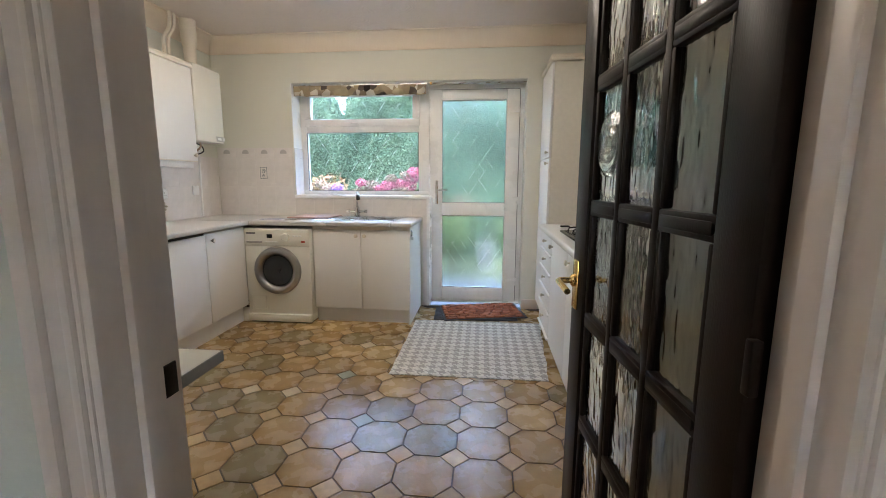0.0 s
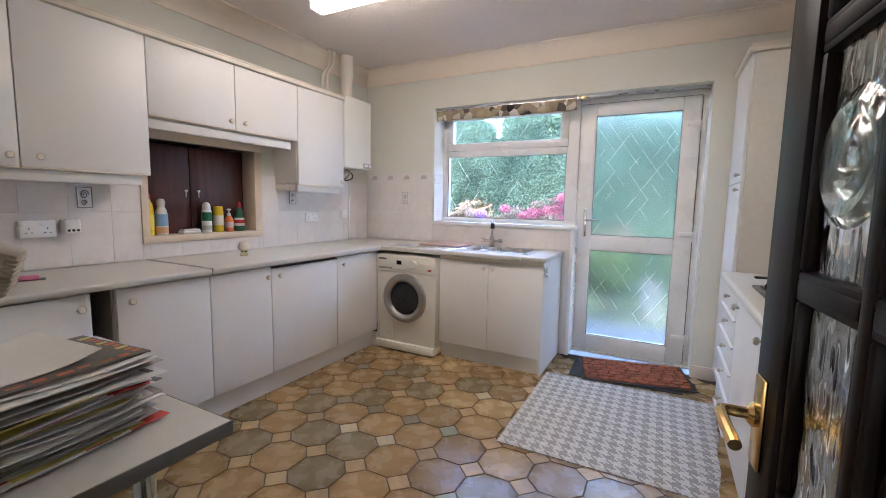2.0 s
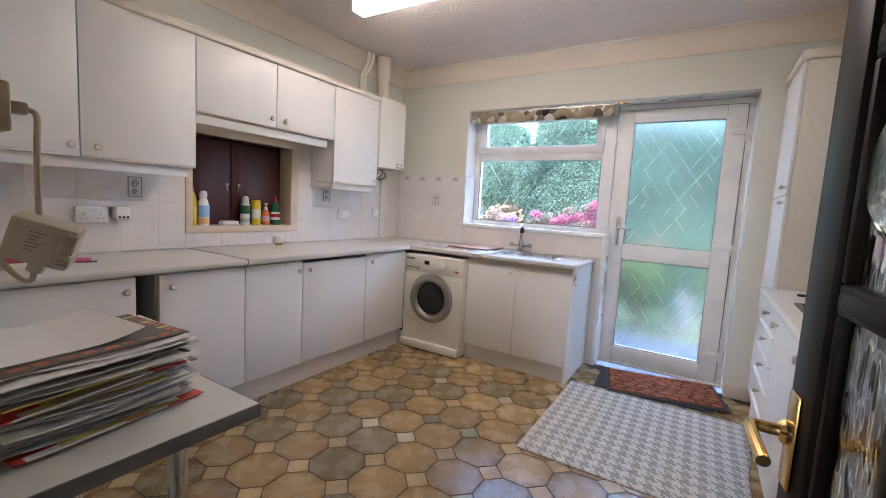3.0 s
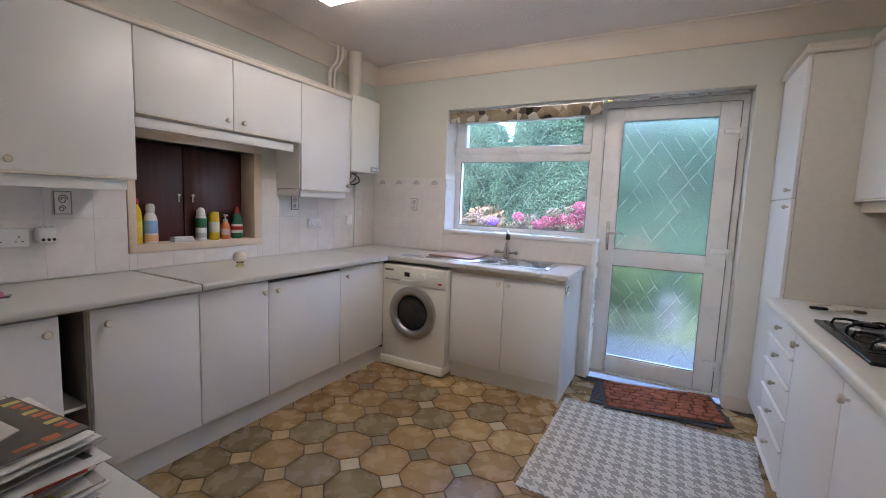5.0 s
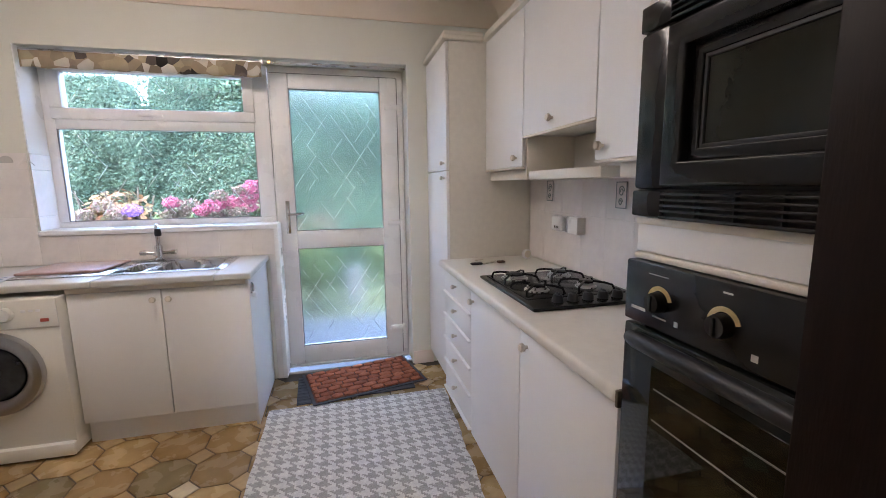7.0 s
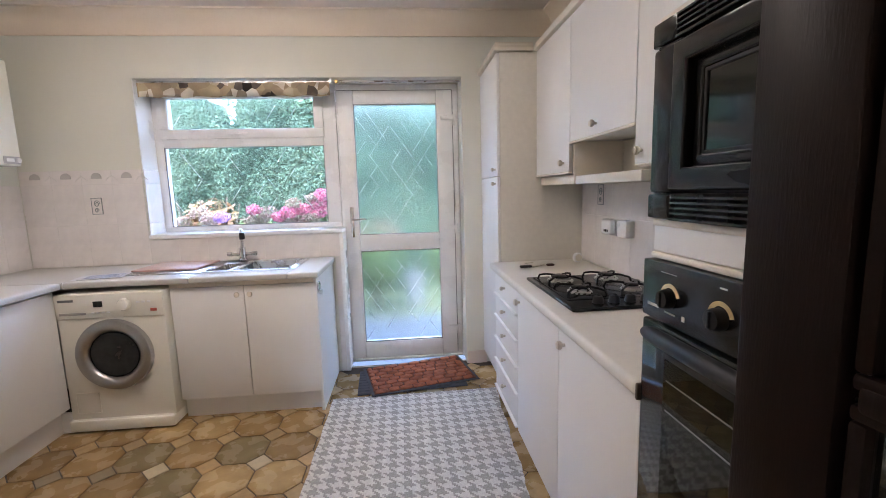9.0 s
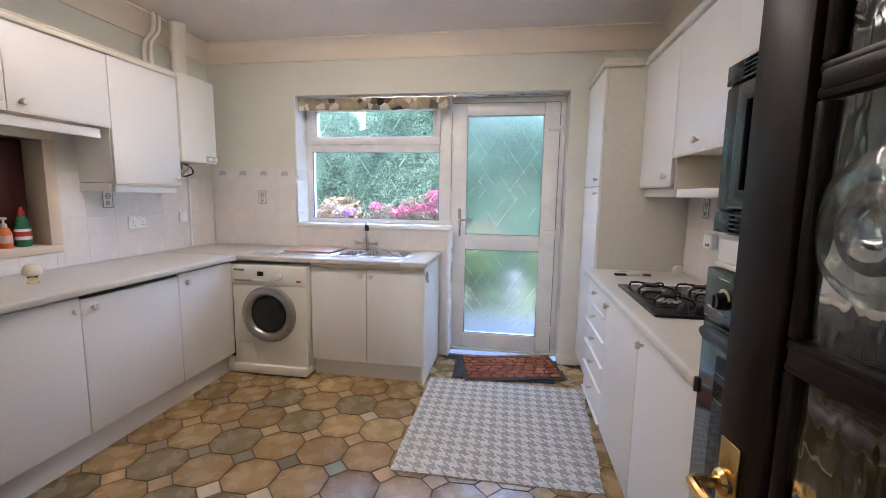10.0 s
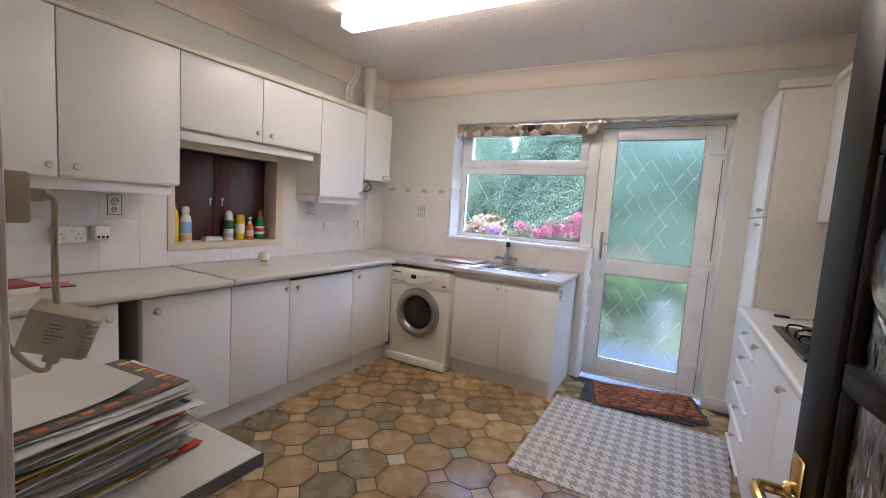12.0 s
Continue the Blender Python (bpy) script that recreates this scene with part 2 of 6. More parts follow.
def lathe(profile, base=(0, 0, 0), axis="Z", seg=24, bm=None):
    """A turned shape: (radius, height) pairs round an axis through base."""
    t = bmesh.new()
    rings = []
    for r, h in profile:
        ring = []
        for i in range(seg):
            a = 2 * math.pi * i / seg
            p = (r * math.cos(a), r * math.sin(a), h)
            p = {"Z": p, "X": (p[2], p[0], p[1]), "Y": (p[1], p[2], p[0])}[axis]
            ring.append(t.verts.new(Vector(p) + Vector(base)))
        rings.append(ring)
    for a, b in zip(rings, rings[1:]):
        for i in range(seg):
            t.faces.new((a[i], a[(i + 1) % seg], b[(i + 1) % seg], b[i]))
    if profile[0][0] > 1e-5:
        t.faces.new(rings[0][::-1])
    if profile[-1][0] > 1e-5:
        t.faces.new(rings[-1])
    bmesh.ops.remove_doubles(t, verts=t.verts[:], dist=1e-6)
    bmesh.ops.recalc_face_normals(t, faces=t.faces[:])
    return join(bm, t)


def tube(points, r, seg=10, bm=None):
    """A round bar or pipe along a line of points."""
    t = bmesh.new()
    pts = [Vector(p) for p in points]
    rings = []
    for i, p in enumerate(pts):
        d = (pts[min(i + 1, len(pts) - 1)] - pts[max(i - 1, 0)]).normalized()
        u = d.orthogonal().normalized() if i == 0 else (u - d * u.dot(d)).normalized()
        w = d.cross(u)
        rings.append([t.verts.new(p + r * (math.cos(2 * math.pi * k / seg) * u + math.sin(2 * math.pi * k / seg) * w)) for k in range(seg)])
    for a, b in zip(rings, rings[1:]):
        for k in range(seg):
            t.faces.new((a[k], a[(k + 1) % seg], b[(k + 1) % seg], b[k]))
    t.faces.new(rings[0][::-1])
    t.faces.new(rings[-1])
    bmesh.ops.recalc_face_normals(t, faces=t.faces[:])
    return join(bm, t)


def curve_pts(pts, n=8):
    """A smooth line through a few points."""
    p = [Vector(q) for q in pts]
    p = [2 * p[0] - p[1]] + p + [2 * p[-1] - p[-2]]
    out = []
    for i in range(1, len(p) - 2):
        for k in range(n):
            s = k / n
            a, b, c, d = p[i - 1], p[i], p[i + 1], p[i + 2]
            out.append(0.5 * (2 * b + (c - a) * s + (2 * a - 5 * b + 4 * c - d) * s * s + (3 * b - a - 3 * c + d) * s ** 3))
    out.append(p[-2])
    return out


def prism(outline, z0, z1, bevel=0.0, bm=None):
    """A flat outline (x, y) raised from z0 to z1."""
    t = bmesh.new()
    f = t.faces.new([t.verts.new((x, y, z0)) for x, y in outline])
    r = bmesh.ops.extrude_face_region(t, geom=[f])
    bmesh.ops.translate(t, verts=[v for v in r["geom"] if isinstance(v, bmesh.types.BMVert)], vec=(0, 0, z1 - z0))
    bmesh.ops.recalc_face_normals(t, faces=t.faces[:])
    if bevel:
        top = [e for e in t.edges if all(abs(v.co.z - z1) < 1e-6 for v in e.verts)]
        bmesh.ops.bevel(t, geom=top, offset=bevel, segments=2, affect="EDGES", profile=0.5)
    return join(bm, t)


def mesh_of(bm, name, material, smooth=True):
    me = bpy.data.meshes.new(name)
    bm.to_mesh(me)
    bm.free()
    me.materials.append(material)
    if smooth:
        me.polygons.foreach_set("use_smooth", [True] * len(me.polygons))
        me.set_sharp_from_angle(angle=radians(35))
    return me


def part(name, bm, material, parent=None, label="", smooth=True):
    """Links a bmesh as ONE mesh object, under a thing or a part if parent is given."""
    ob = new(name, mesh_of(bm, name, material, smooth))
    if parent:
        ob.parent = parent
    if label:
        ob["label"] = label
    return ob


def thing(name, label, category, group="", kind="", at=None):
    ob = new(name)
    if at is not None:
        ob.matrix_world = at
    ob.empty_display_size = 0.1
    return tagged(ob, label, category, group, kind)


def solid(name, bm, material, label="", category="", kind="structure", smooth=True):
    return tagged(part(name, bm, material, None, "", smooth), label, category, "", kind)


# ---- the plan ----
XL, XR, YB, YF, ZC = -2.76, 1.045, 4.5, 0.92, 2.625
WT = 0.91
DX0, DX1 = -0.49, 0.36          # doorway to the hall
WX0, WX1, WZ0, WZ1 = -1.945, 0.345, 1.10, 2.203   # window and door opening
OX0 = -0.60                       # where the door opening begins

floor = solid("floor", bx(XL - 0.1, YF - 0.14, -0.06, XR + 0.1, YB + 0.05, -0.004), M_FGROUT, "brown ceramic kitchen floor of octagons and small squares", "floor")
hall_floor = solid("hall_floor", bx(-1.6, -1.9, -0.06, 1.6, YF - 0.142, -0.002), M_HALLF, "brown carpeted hall floor", "floor")
north = solid("wall_north", bx(XL - 0.2, YB, 0, WX0, YB + 0.31, ZC + 0.1), M_WALL, "pale grey-green painted end wall with white tiles", "wall")
b = bx(WX0, YB, WZ1, WX1, YB + 0.31, ZC + 0.1)
bx(WX1, YB, 0, XR + 0.2, YB + 0.31, ZC + 0.1, bm=b)
bx(WX0, YB, 0, OX0, YB + 0.31, WZ0, bm=b)
part("wall_piece", b, M_WALL, north)
HY0, HY1, HZ0, HZ1 = 2.31, 3.09, 1.045, 1.66   # serving hatch
b = bx(XL - 0.14, YF - 0.12, 0, XL, HY0, ZC + 0.1)
bx(XL - 0.14, HY1, 0, XL, YB, ZC + 0.1, bm=b)
bx(XL - 0.14, HY0, 0, XL, HY1, HZ0, bm=b)
bx(XL - 0.14, HY0, HZ1, XL, HY1, ZC + 0.1, bm=b)
west = solid("wall_west", b, M_WALL, "pale grey-green painted wall with a serving hatch", "wall")
east = solid("wall_east", bx(XR, YF - 0.12, 0, XR + 0.14, YB, ZC + 0.1), M_WALL, "pale painted wall with white tiles", "wall")
b = bx(XL - 0.14, YF - 0.12, 0, DX0 - 0.03, YF, ZC + 0.1)
bx(DX1 + 0.03, YF - 0.12, 0, XR + 0.14, YF, ZC + 0.1, bm=b)
bx(DX0 - 0.03, YF - 0.12, 2.04, DX1 + 0.03, YF, ZC + 0.1, bm=b)
south = solid("wall_south", b, M_WALL, "painted wall with the doorway to the hall", "wall")
ceiling = solid("ceiling", bx(XL - 0.14, YF - 0.12, ZC, XR + 0.14, YB, ZC + 0.08), M_CEIL, "off-white swirled artex ceiling", "ceiling")
b = bx(-1.6, -2.0, 0, -1.45, YF - 0.122, 2.5)
bx(1.45, -2.0, 0, 1.6, YF - 0.122, 2.5, bm=b)
# unseen end wall; its narrow slit is added to let sky light in
bx(-1.45, -2.0, 0, -0.17, -1.9, 2.5, bm=b)
bx(-0.04, -2.0, 0, 1.45, -1.9, 2.5, bm=b)
bx(-0.17, -2.0, 2.05, -0.04, -1.9, 2.5, bm=b)
# warm wall colour put in to tint the hall's light
solid("hall_wall", b, mat("hall_light_tint", (0.62, 0.52, 0.42), 0.85, 0.04, 2, 0.1, 100), "unseen hall wall with an added light slit", "wall")
solid("hall_ceiling", bx(-1.6, -2.0, 2.5, 1.6, YF - 0.122, 2.58), M_CEIL, "plain white hall ceiling", "ceiling")


def coving(name, path, parent):
    """A concave coving run between two corners: path of (x, y) with inward normals."""
    (ax, ay), (bx_, by), (nx, ny) = path
    t = bmesh.new()
    prof = [(0.0, -0.006), (0.012, -0.006), (0.012, 0.004)] + [(0.012 + 0.1 * (1 - math.cos(a)), 0.004 + 0.125 * math.sin(a)) for a in [radians(d) for d in (15, 32, 50, 68, 90)]] + [(0.122, 0.129), (0.122, 0.14), (0.0, 0.14)]
    rings = []
    for x, y in ((ax, ay), (bx_, by)):
        rings.append([t.verts.new((x + nx * o, y + ny * o, ZC - 0.14 + h)) for o, h in prof])
    for i in range(len(prof) - 1):
        t.faces.new((rings[0][i], rings[0][i + 1], rings[1][i + 1], rings[1][i]))
    bmesh.ops.recalc_face_normals(t, faces=t.faces[:])
    return solid(name, t, M_COVE, "cream concave plaster coving", "coving")


coving("coving_north", ((XL, YB), (XR, YB), (0, -1)), ceiling)
coving("coving_west", ((XL, YF), (XL, YB), (1, 0)), ceiling)
coving("coving_east", ((XR, YF), (XR, YB), (-1, 0)), ceiling)

# ---- window and garden door ----
FY = 4.69   # inner face of the plastic frames


def ring(x0, z0, x1, z1, w, y0, y1, bevel=0.006):
    """A rectangular frame in the wall's plane, of four bars."""
    b = bx(x0, y0, z0, x1, y1, z0 + w, bevel)
    bx(x0, y0, z1 - w, x1, y1, z1, bevel, b)
    bx(x0, y0, z0 + w, x0 + w, y1, z1 - w, bevel, b)
    bx(x1 - w, y0, z0 + w, x1, y1, z1 - w, bevel, b)
    return b


def strokes(x0, x1, z0, z1, y, step, half, gap):
    """A diamond lattice of short bevelled strokes, as ground into a pane."""
    b = bmesh.new()
    n = max(4, int((x1 - x0) / 0.085))
    for sgn in (1, -1):
        for k in range(-16, 26):
            for i in range(n):
                xa = x0 + 0.012 + (x1 - x0 - 0.024) * i / n
                xb = xa + (x1 - x0 - 0.024) / n * (0.55 + 0.4 * random.random())
                za, zb = z0 + k * step + sgn * 1.45 * (xa - x0), z0 + k * step + sgn * 1.45 * (xb - x0)
                if min(za, zb) < z0 + 0.012 or max(za, zb) > z1 - 0.012 or random.random() < gap:
                    continue
                d = Vector((xb - xa, 0, zb - za)).normalized()
                o = Vector((-d.z, 0, d.x)) * half
                q = [b.verts.new(Vector(v) + s * o + Vector((0, yy, 0))) for yy in (0, -0.002) for v, s in (((xa, y, za), 1), ((xb, y, zb), 1), ((xb, y, zb), -1), ((xa, y, za), -1))]
                for f in ((4, 5, 6, 7), (0, 4, 7, 3), (1, 2, 6, 5), (0, 1, 5, 4), (3, 7, 6, 2)):
                    b.faces.new([q[j] for j in f])
    bmesh.ops.recalc_face_normals(b, faces=b.faces[:])
    return b


window = thing("window_1", "white plastic window with a top-hung fanlight over a fixed pane", "window", kind="structure")
b = bx(WX0 + 0.005, FY, WZ0 + 0.02, -0.605, FY + 0.07, 1.158, 0.005)
bx(WX0 + 0.005, FY, 2.14, -0.605, FY + 0.07, WZ1 - 0.003, 0.005, b)
bx(WX0 + 0.005, FY, 1.158, -1.882, FY + 0.07, 2.14, 0.005, b)
bx(-0.708, FY, 1.158, -0.605, FY + 0.07, 2.14, 0.005, b)
part("window_frame", b, M_PVC, window)
b = ring(-1.884, 1.156, -0.706, 1.757, 0.008, FY + 0.004, FY + 0.014, 0)
part("gasket", b, M_GASK_SHADE, window, "thin grey glazing gasket")
part("transom", bx(-1.882, FY - 0.003, 1.752, -0.708, FY + 0.07, 1.818, 0.006), M_PVC, window)
sash = part("fanlight_sash", ring(-1.892, 1.812, -0.698, 2.175, 0.070, FY - 0.022, FY + 0.05), M_PVC, window)
p = part("pane", bx(-1.825, FY + 0.015, 1.876, -0.762, FY + 0.021, 2.11), M_GLASS, window, "clear glass")
p.visible_shadow = False
p = part("pane", bx(-1.886, FY + 0.015, 1.15, -0.70, FY + 0.021, 1.756), M_GLASS, window, "clear glass")
p.visible_shadow = False
b = bx(-1.33, FY - 0.032, 1.832, -1.26, FY - 0.018, 1.852, 0.004)
bx(-1.40, FY - 0.045, 1.836, -1.29, FY - 0.032, 1.848, 0.004, b)
part("window_handle", b, M_PVC, window)
part("vent_catch", bx(-1.33, FY - 0.008, 1.772, -1.26, FY - 0.002, 1.792, 0.003), M_PVC, window)
part("sill", bx(WX0 + 0.002, YB - 0.022, WZ0 - 0.012, -0.575, FY + 0.02, WZ0 + 0.02, 0.006), M_PVC, window, "white tiled window sill")
part("reveal", bx(WX0 - 0.001, YB + 0.004, WZ0 + 0.02, WX0 + 0.006, FY + 0.0, WZ1), M_PVC, window)
for z0, z1, xa, xb in ((1.882, 2.10, -1.82, -0.77), (1.16, 1.75, -1.88, -0.71)):
    g = part("line_pattern", strokes(xa, xb, z0, z1, FY + 0.0145, 0.235, 0.0014, 0.45), M_LEAD, window, "faint bevelled line strokes", smooth=False)
    g.visible_shadow = False
for z0, z1 in ((WZ0 + 0.022, 1.205), (1.207, 1.488), (1.49, 1.586)):
    part("reveal_tile", bx(WX0 + 0.0065, YB - 0.006, z0, WX0 + 0.0135, FY - 0.004, z1, 0.0015, seg=1), M_TILE, window, "white glazed tile")
# the pier between sill and door
part("pier_edge", bx(-0.604, YB - 0.010, 0.0, -0.575, FY + 0.0, WZ0 - 0.012, 0.004), M_PVC, window, "white edge strip of the low wall by the door")

door = thing("door_1", "white plastic garden door with two frosted panes, closed", "door", kind="structure")
part("door_frame", ring(OX0, 0.0, 0.34, WZ1 - 0.003, 0.05, FY, FY + 0.07), M_PVC, door)
LX0, LX1 = -0.588, 0.292
b = bx(LX0, FY - 0.02, 0.02, LX0 + 0.12, FY + 0.05, 2.15, 0.008)
bx(LX1 - 0.125, FY - 0.02, 0.02, LX1, FY + 0.05, 2.15, 0.008, b)
bx(LX0 + 0.12, FY - 0.02, 2.05, LX1 - 0.125, FY + 0.05, 2.15, 0.008, b)
bx(LX0 + 0.12, FY - 0.02, 0.02, LX1 - 0.125, FY + 0.05, 0.158, 0.008, b)
bx(LX0 + 0.12, FY - 0.02, 0.914, LX1 - 0.125, FY + 0.05, 1.045, 0.008, b)
part("door_leaf", b, M_PVC, door)
# grey strips along the leaf's edge stand in for the gap's shadow
part("leaf_gap_shade", bx(LX1 + 0.0005, FY - 0.006, 0.03, LX1 + 0.006, FY - 0.001, 2.15), M_GASK_SHADE, door, "grey strip for the shadow in the leaf gap")
part("leaf_gap_shade", bx(LX0, FY - 0.006, 2.1505, LX1, FY - 0.001, 2.156), M_GASK_SHADE, door, "grey strip for the shadow in the leaf gap")
for z0, z1 in ((0.158, 0.914), (1.045, 2.05)):
    b = ring(LX0 + 0.116, z0 - 0.004, LX1 - 0.121, z1 + 0.004, 0.010, FY - 0.012, FY - 0.002, 0)
    part("gasket", b, M_GASK_SHADE, door, "thin grey glazing gasket")
    p = part("pane", bx(LX0 + 0.12, FY + 0.01, z0, LX1 - 0.125, FY + 0.018, z1), M_FROST, door, "frosted glass with a diamond line pattern")
    p.visible_shadow = False
    g = part("line_pattern", strokes(LX0 + 0.12, LX1 - 0.125, z0, z1, FY + 0.0095, 0.155, 0.0012, 0.45), M_LEAD, door, "bright bevelled line strokes", smooth=False)
    g.visible_shadow = False
for z in (1.94, 1.085, 0.25):
    h = part("hinge", bx(0.20, FY - 0.04, z - 0.018, 0.30, FY - 0.02, z + 0.018, 0.006), M_PVC, door)
    part("hinge_knuckle", lathe([(0.012, -0.04), (0.014, -0.035), (0.014, 0.035), (0.012, 0.04)], (0.305, FY - 0.03, z - 0.015), seg=12), M_PVC, h)
h = part("handle_plate", bx(-0.535, FY - 0.03, 1.03, -0.505, FY - 0.02, 1.27, 0.006), M_CHROME, door)
part("lever", tube(curve_pts([(-0.52, FY - 0.03, 1.17), (-0.52, FY - 0.065, 1.17), (-0.50, FY - 0.07, 1.172), (-0.41, FY - 0.065, 1.175)]), 0.009), M_CHROME, h)
part("threshold", bx(OX0, YB + 0.158, 0.0, 0.34, FY - 0.004, 0.018, 0.004), M_PVC, door, "pale threshold")

# ---- cabinets ----
def knob(parent, p, axis, sgn, r=0.016):
    """A round cupboard knob standing off a door front."""
    prof = [(0.006, 0), (0.006, 0.012), (r * 0.85, 0.014), (r, 0.019), (r, 0.025), (r * 0.8, 0.028), (0.0, 0.029)]
    prof = [(a, sgn * h) for a, h in prof]
    k = part("knob", lathe(prof, p, axis, 18), M_NICKEL, parent, "cream-centred metal knob")
    part("knob_cap", lathe([(r * 0.72, sgn * 0.0275), (r * 0.72, sgn * 0.031), (0.0, sgn * 0.032)], p, axis, 18), M_CREAM, k)
    return k


def base_unit(y0, y1, label, knob_y=None, front=-2.13, plinth=True, drop=0.0):
    u = thing("base_cabinet", label, "cabinet", "base cabinets of the long run", at=Matrix.Translation((XL, (y0 + y1) / 2, 0)))
    oy = (y0 + y1) / 2
    part("carcass", bx(0.004, y0 - oy + 0.001, 0.15, front - 0.021 - XL, y1 - oy - 0.001, 0.868), M_CARC, u)
    d = part("door", bx(front - 0.019 - XL, y0 - oy + 0.002, 0.156, front - XL, y1 - oy - 0.002, 0.862 - drop, 0.004), M_MEL, u)
    part("plinth", bx(front - 0.075 - XL, y0 - oy, 0.0, front - 0.06 - XL, y1 - oy, 0.149), M_MEL, u, "white plinth board")
    if drop:
        # dark strip set in the gap to give the shade over the door
        part("gap_shade_strip", bx(front - 0.0205 - XL, y0 - oy + 0.002, 0.845, front - 0.012 - XL, y1 - oy - 0.002, 0.870), M_DARK, u, "dark strip for the shade over the door")
    if knob_y is not None:
        knob(d, (front - XL, knob_y - oy, 0.80), "X", 1)
    return u


base_unit(YF + 0.02, 1.735, "white base cabinet beside an open slot under the worktop", 1.69)
base_unit(1.83, 2.289, "plain white base cabinet with a round knob", 1.888)
base_unit(2.289, 2.706, "plain white base cabinet with a round knob", 2.668)
base_unit(2.706, 3.323, "white base cabinet door hanging a little low", 2.762, drop=0.014)
cu = base_unit(3.323, 3.838, "white corner base cabinet beside the washing machine", 3.385)
part("plinth_return", bx(-2.204 - XL, 0.2575, 0.0, -2.136 - XL, 0.270, 0.129), M_MEL, cu, "white plinth return")
slot = thing("tray_slot", "dark open tray slot with a white shelf between cabinets", "shelf", at=Matrix.Translation((XL, 1.782, 0)))
# back and near side coloured dark for the shade inside the slot
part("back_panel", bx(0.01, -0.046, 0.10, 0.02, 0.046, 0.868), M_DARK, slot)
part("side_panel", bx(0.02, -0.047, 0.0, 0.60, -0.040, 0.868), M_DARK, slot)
part("side_panel", bx(0.02, 0.040, 0.0, 0.60, 0.047, 0.868), mat("grey_side_board", (0.42, 0.40, 0.37), 0.5, 0.05, 5), slot, "grey board side")
part("shelf", bx(0.02, -0.04, 0.44, 0.585, 0.04, 0.456, 0.003), M_MEL, slot)

t = thing("worktop", "pale grey laminate worktop with a metal joint strip", "worktop", "worktops")
part("slab", bx(XL, YF + 0.005, 0.872, -2.095, 2.287, WT - 0.003, 0.012, seg=3), M_TOP, t)
part("joint_strip", bx(XL + 0.005, 2.286, 0.873, -2.093, 2.291, WT + 0.001), M_STEEL, t, "metal joint strip")
t = thing("worktop", "pale grey laminate worktop running to the corner", "worktop", "worktops")
part("slab", bx(XL, 2.29, 0.872, -2.095, 3.858, WT, 0.012, seg=3), M_TOP, t)

# sink unit along the end wall
SY, SX0, SX1 = 3.893, -1.53, -0.665
u = thing("sink_cabinet", "white double-door sink cabinet with a bare end panel", "cabinet", at=Matrix.Translation((SX0, YB, 0)))
def sx(a): return a - SX0
part("carcass", bx(0, -0.03, 0.13, sx(SX1) - 0.02, SY + 0.021 - YB, 0.74), M_CARC, u)
part("end_panel", bx(sx(SX1) - 0.018, -0.004, 0.0, sx(SX1), SY + 0.0 - YB, 0.868, 0.003), M_MEL, u, "bluish white end panel")
part("plinth", bx(0, SY + 0.05 - YB, 0, sx(SX1) - 0.019, SY + 0.065 - YB, 0.128), M_MEL, u)
part("top_rail", bx(0, SY + 0.004 - YB, 0.842, sx(SX1) - 0.019, SY + 0.02 - YB, 0.868), M_CREAM, u)
mid = -1.10
for x0, x1, kx in ((SX0 + 0.003, mid - 0.002, mid - 0.035), (mid + 0.002, SX1 - 0.004, mid + 0.04)):
    d = part("door", bx(sx(x0), SY - YB, 0.135, sx(x1), SY + 0.019 - YB, 0.84, 0.004), M_MEL, u)
    knob(d, (sx(kx), SY - YB, 0.79), "Y", -1)
hk = thing("towel_holder", "round white and chrome push-in towel holder on the end panel", "towel holder", at=Matrix.Translation((SX1, SY + 0.045, 0.805)))
part("ring", lathe([(0.0, 0.0), (0.034, 0.0), (0.036, 0.006), (0.030, 0.012), (0.020, 0.013), (0.016, 0.006), (0.0, 0.006)], (0, 0, 0), "X", 24), M_CHROME, hk)
part("grip", bx(0.004, -0.02, -0.05, 0.03, 0.02, -0.02, 0.008), M_PVC, hk)

t = thing("worktop", "pale laminate worktop with an inset steel sink", "worktop", "worktops")
RX0, RX1, RY0, RY1 = -1.40, -0.83, 4.02, 4.43   # cut-out for the bowls
b = bx(XL, 3.86, 0.872, RX0, YB - 0.012, WT, 0.010, seg=3)
part("slab", b, M_TOP, t)
b = bx(RX1, 3.86, 0.872, -0.645, YB - 0.012, WT, 0.010, seg=3)
part("slab", b, M_TOP, t)
part("slab", bx(RX0, 3.86, 0.872, RX1, RY0, WT, 0.010, seg=3), M_TOP, t)
part("slab", bx(RX0, RY1, 0.872, RX1, YB - 0.012, WT, 0.004), M_TOP, t)
part("metal_edge", bx(-2.094, 3.859, 0.873, -2.088, 3.90, WT + 0.001), M_STEEL, t, "metal joint strip")

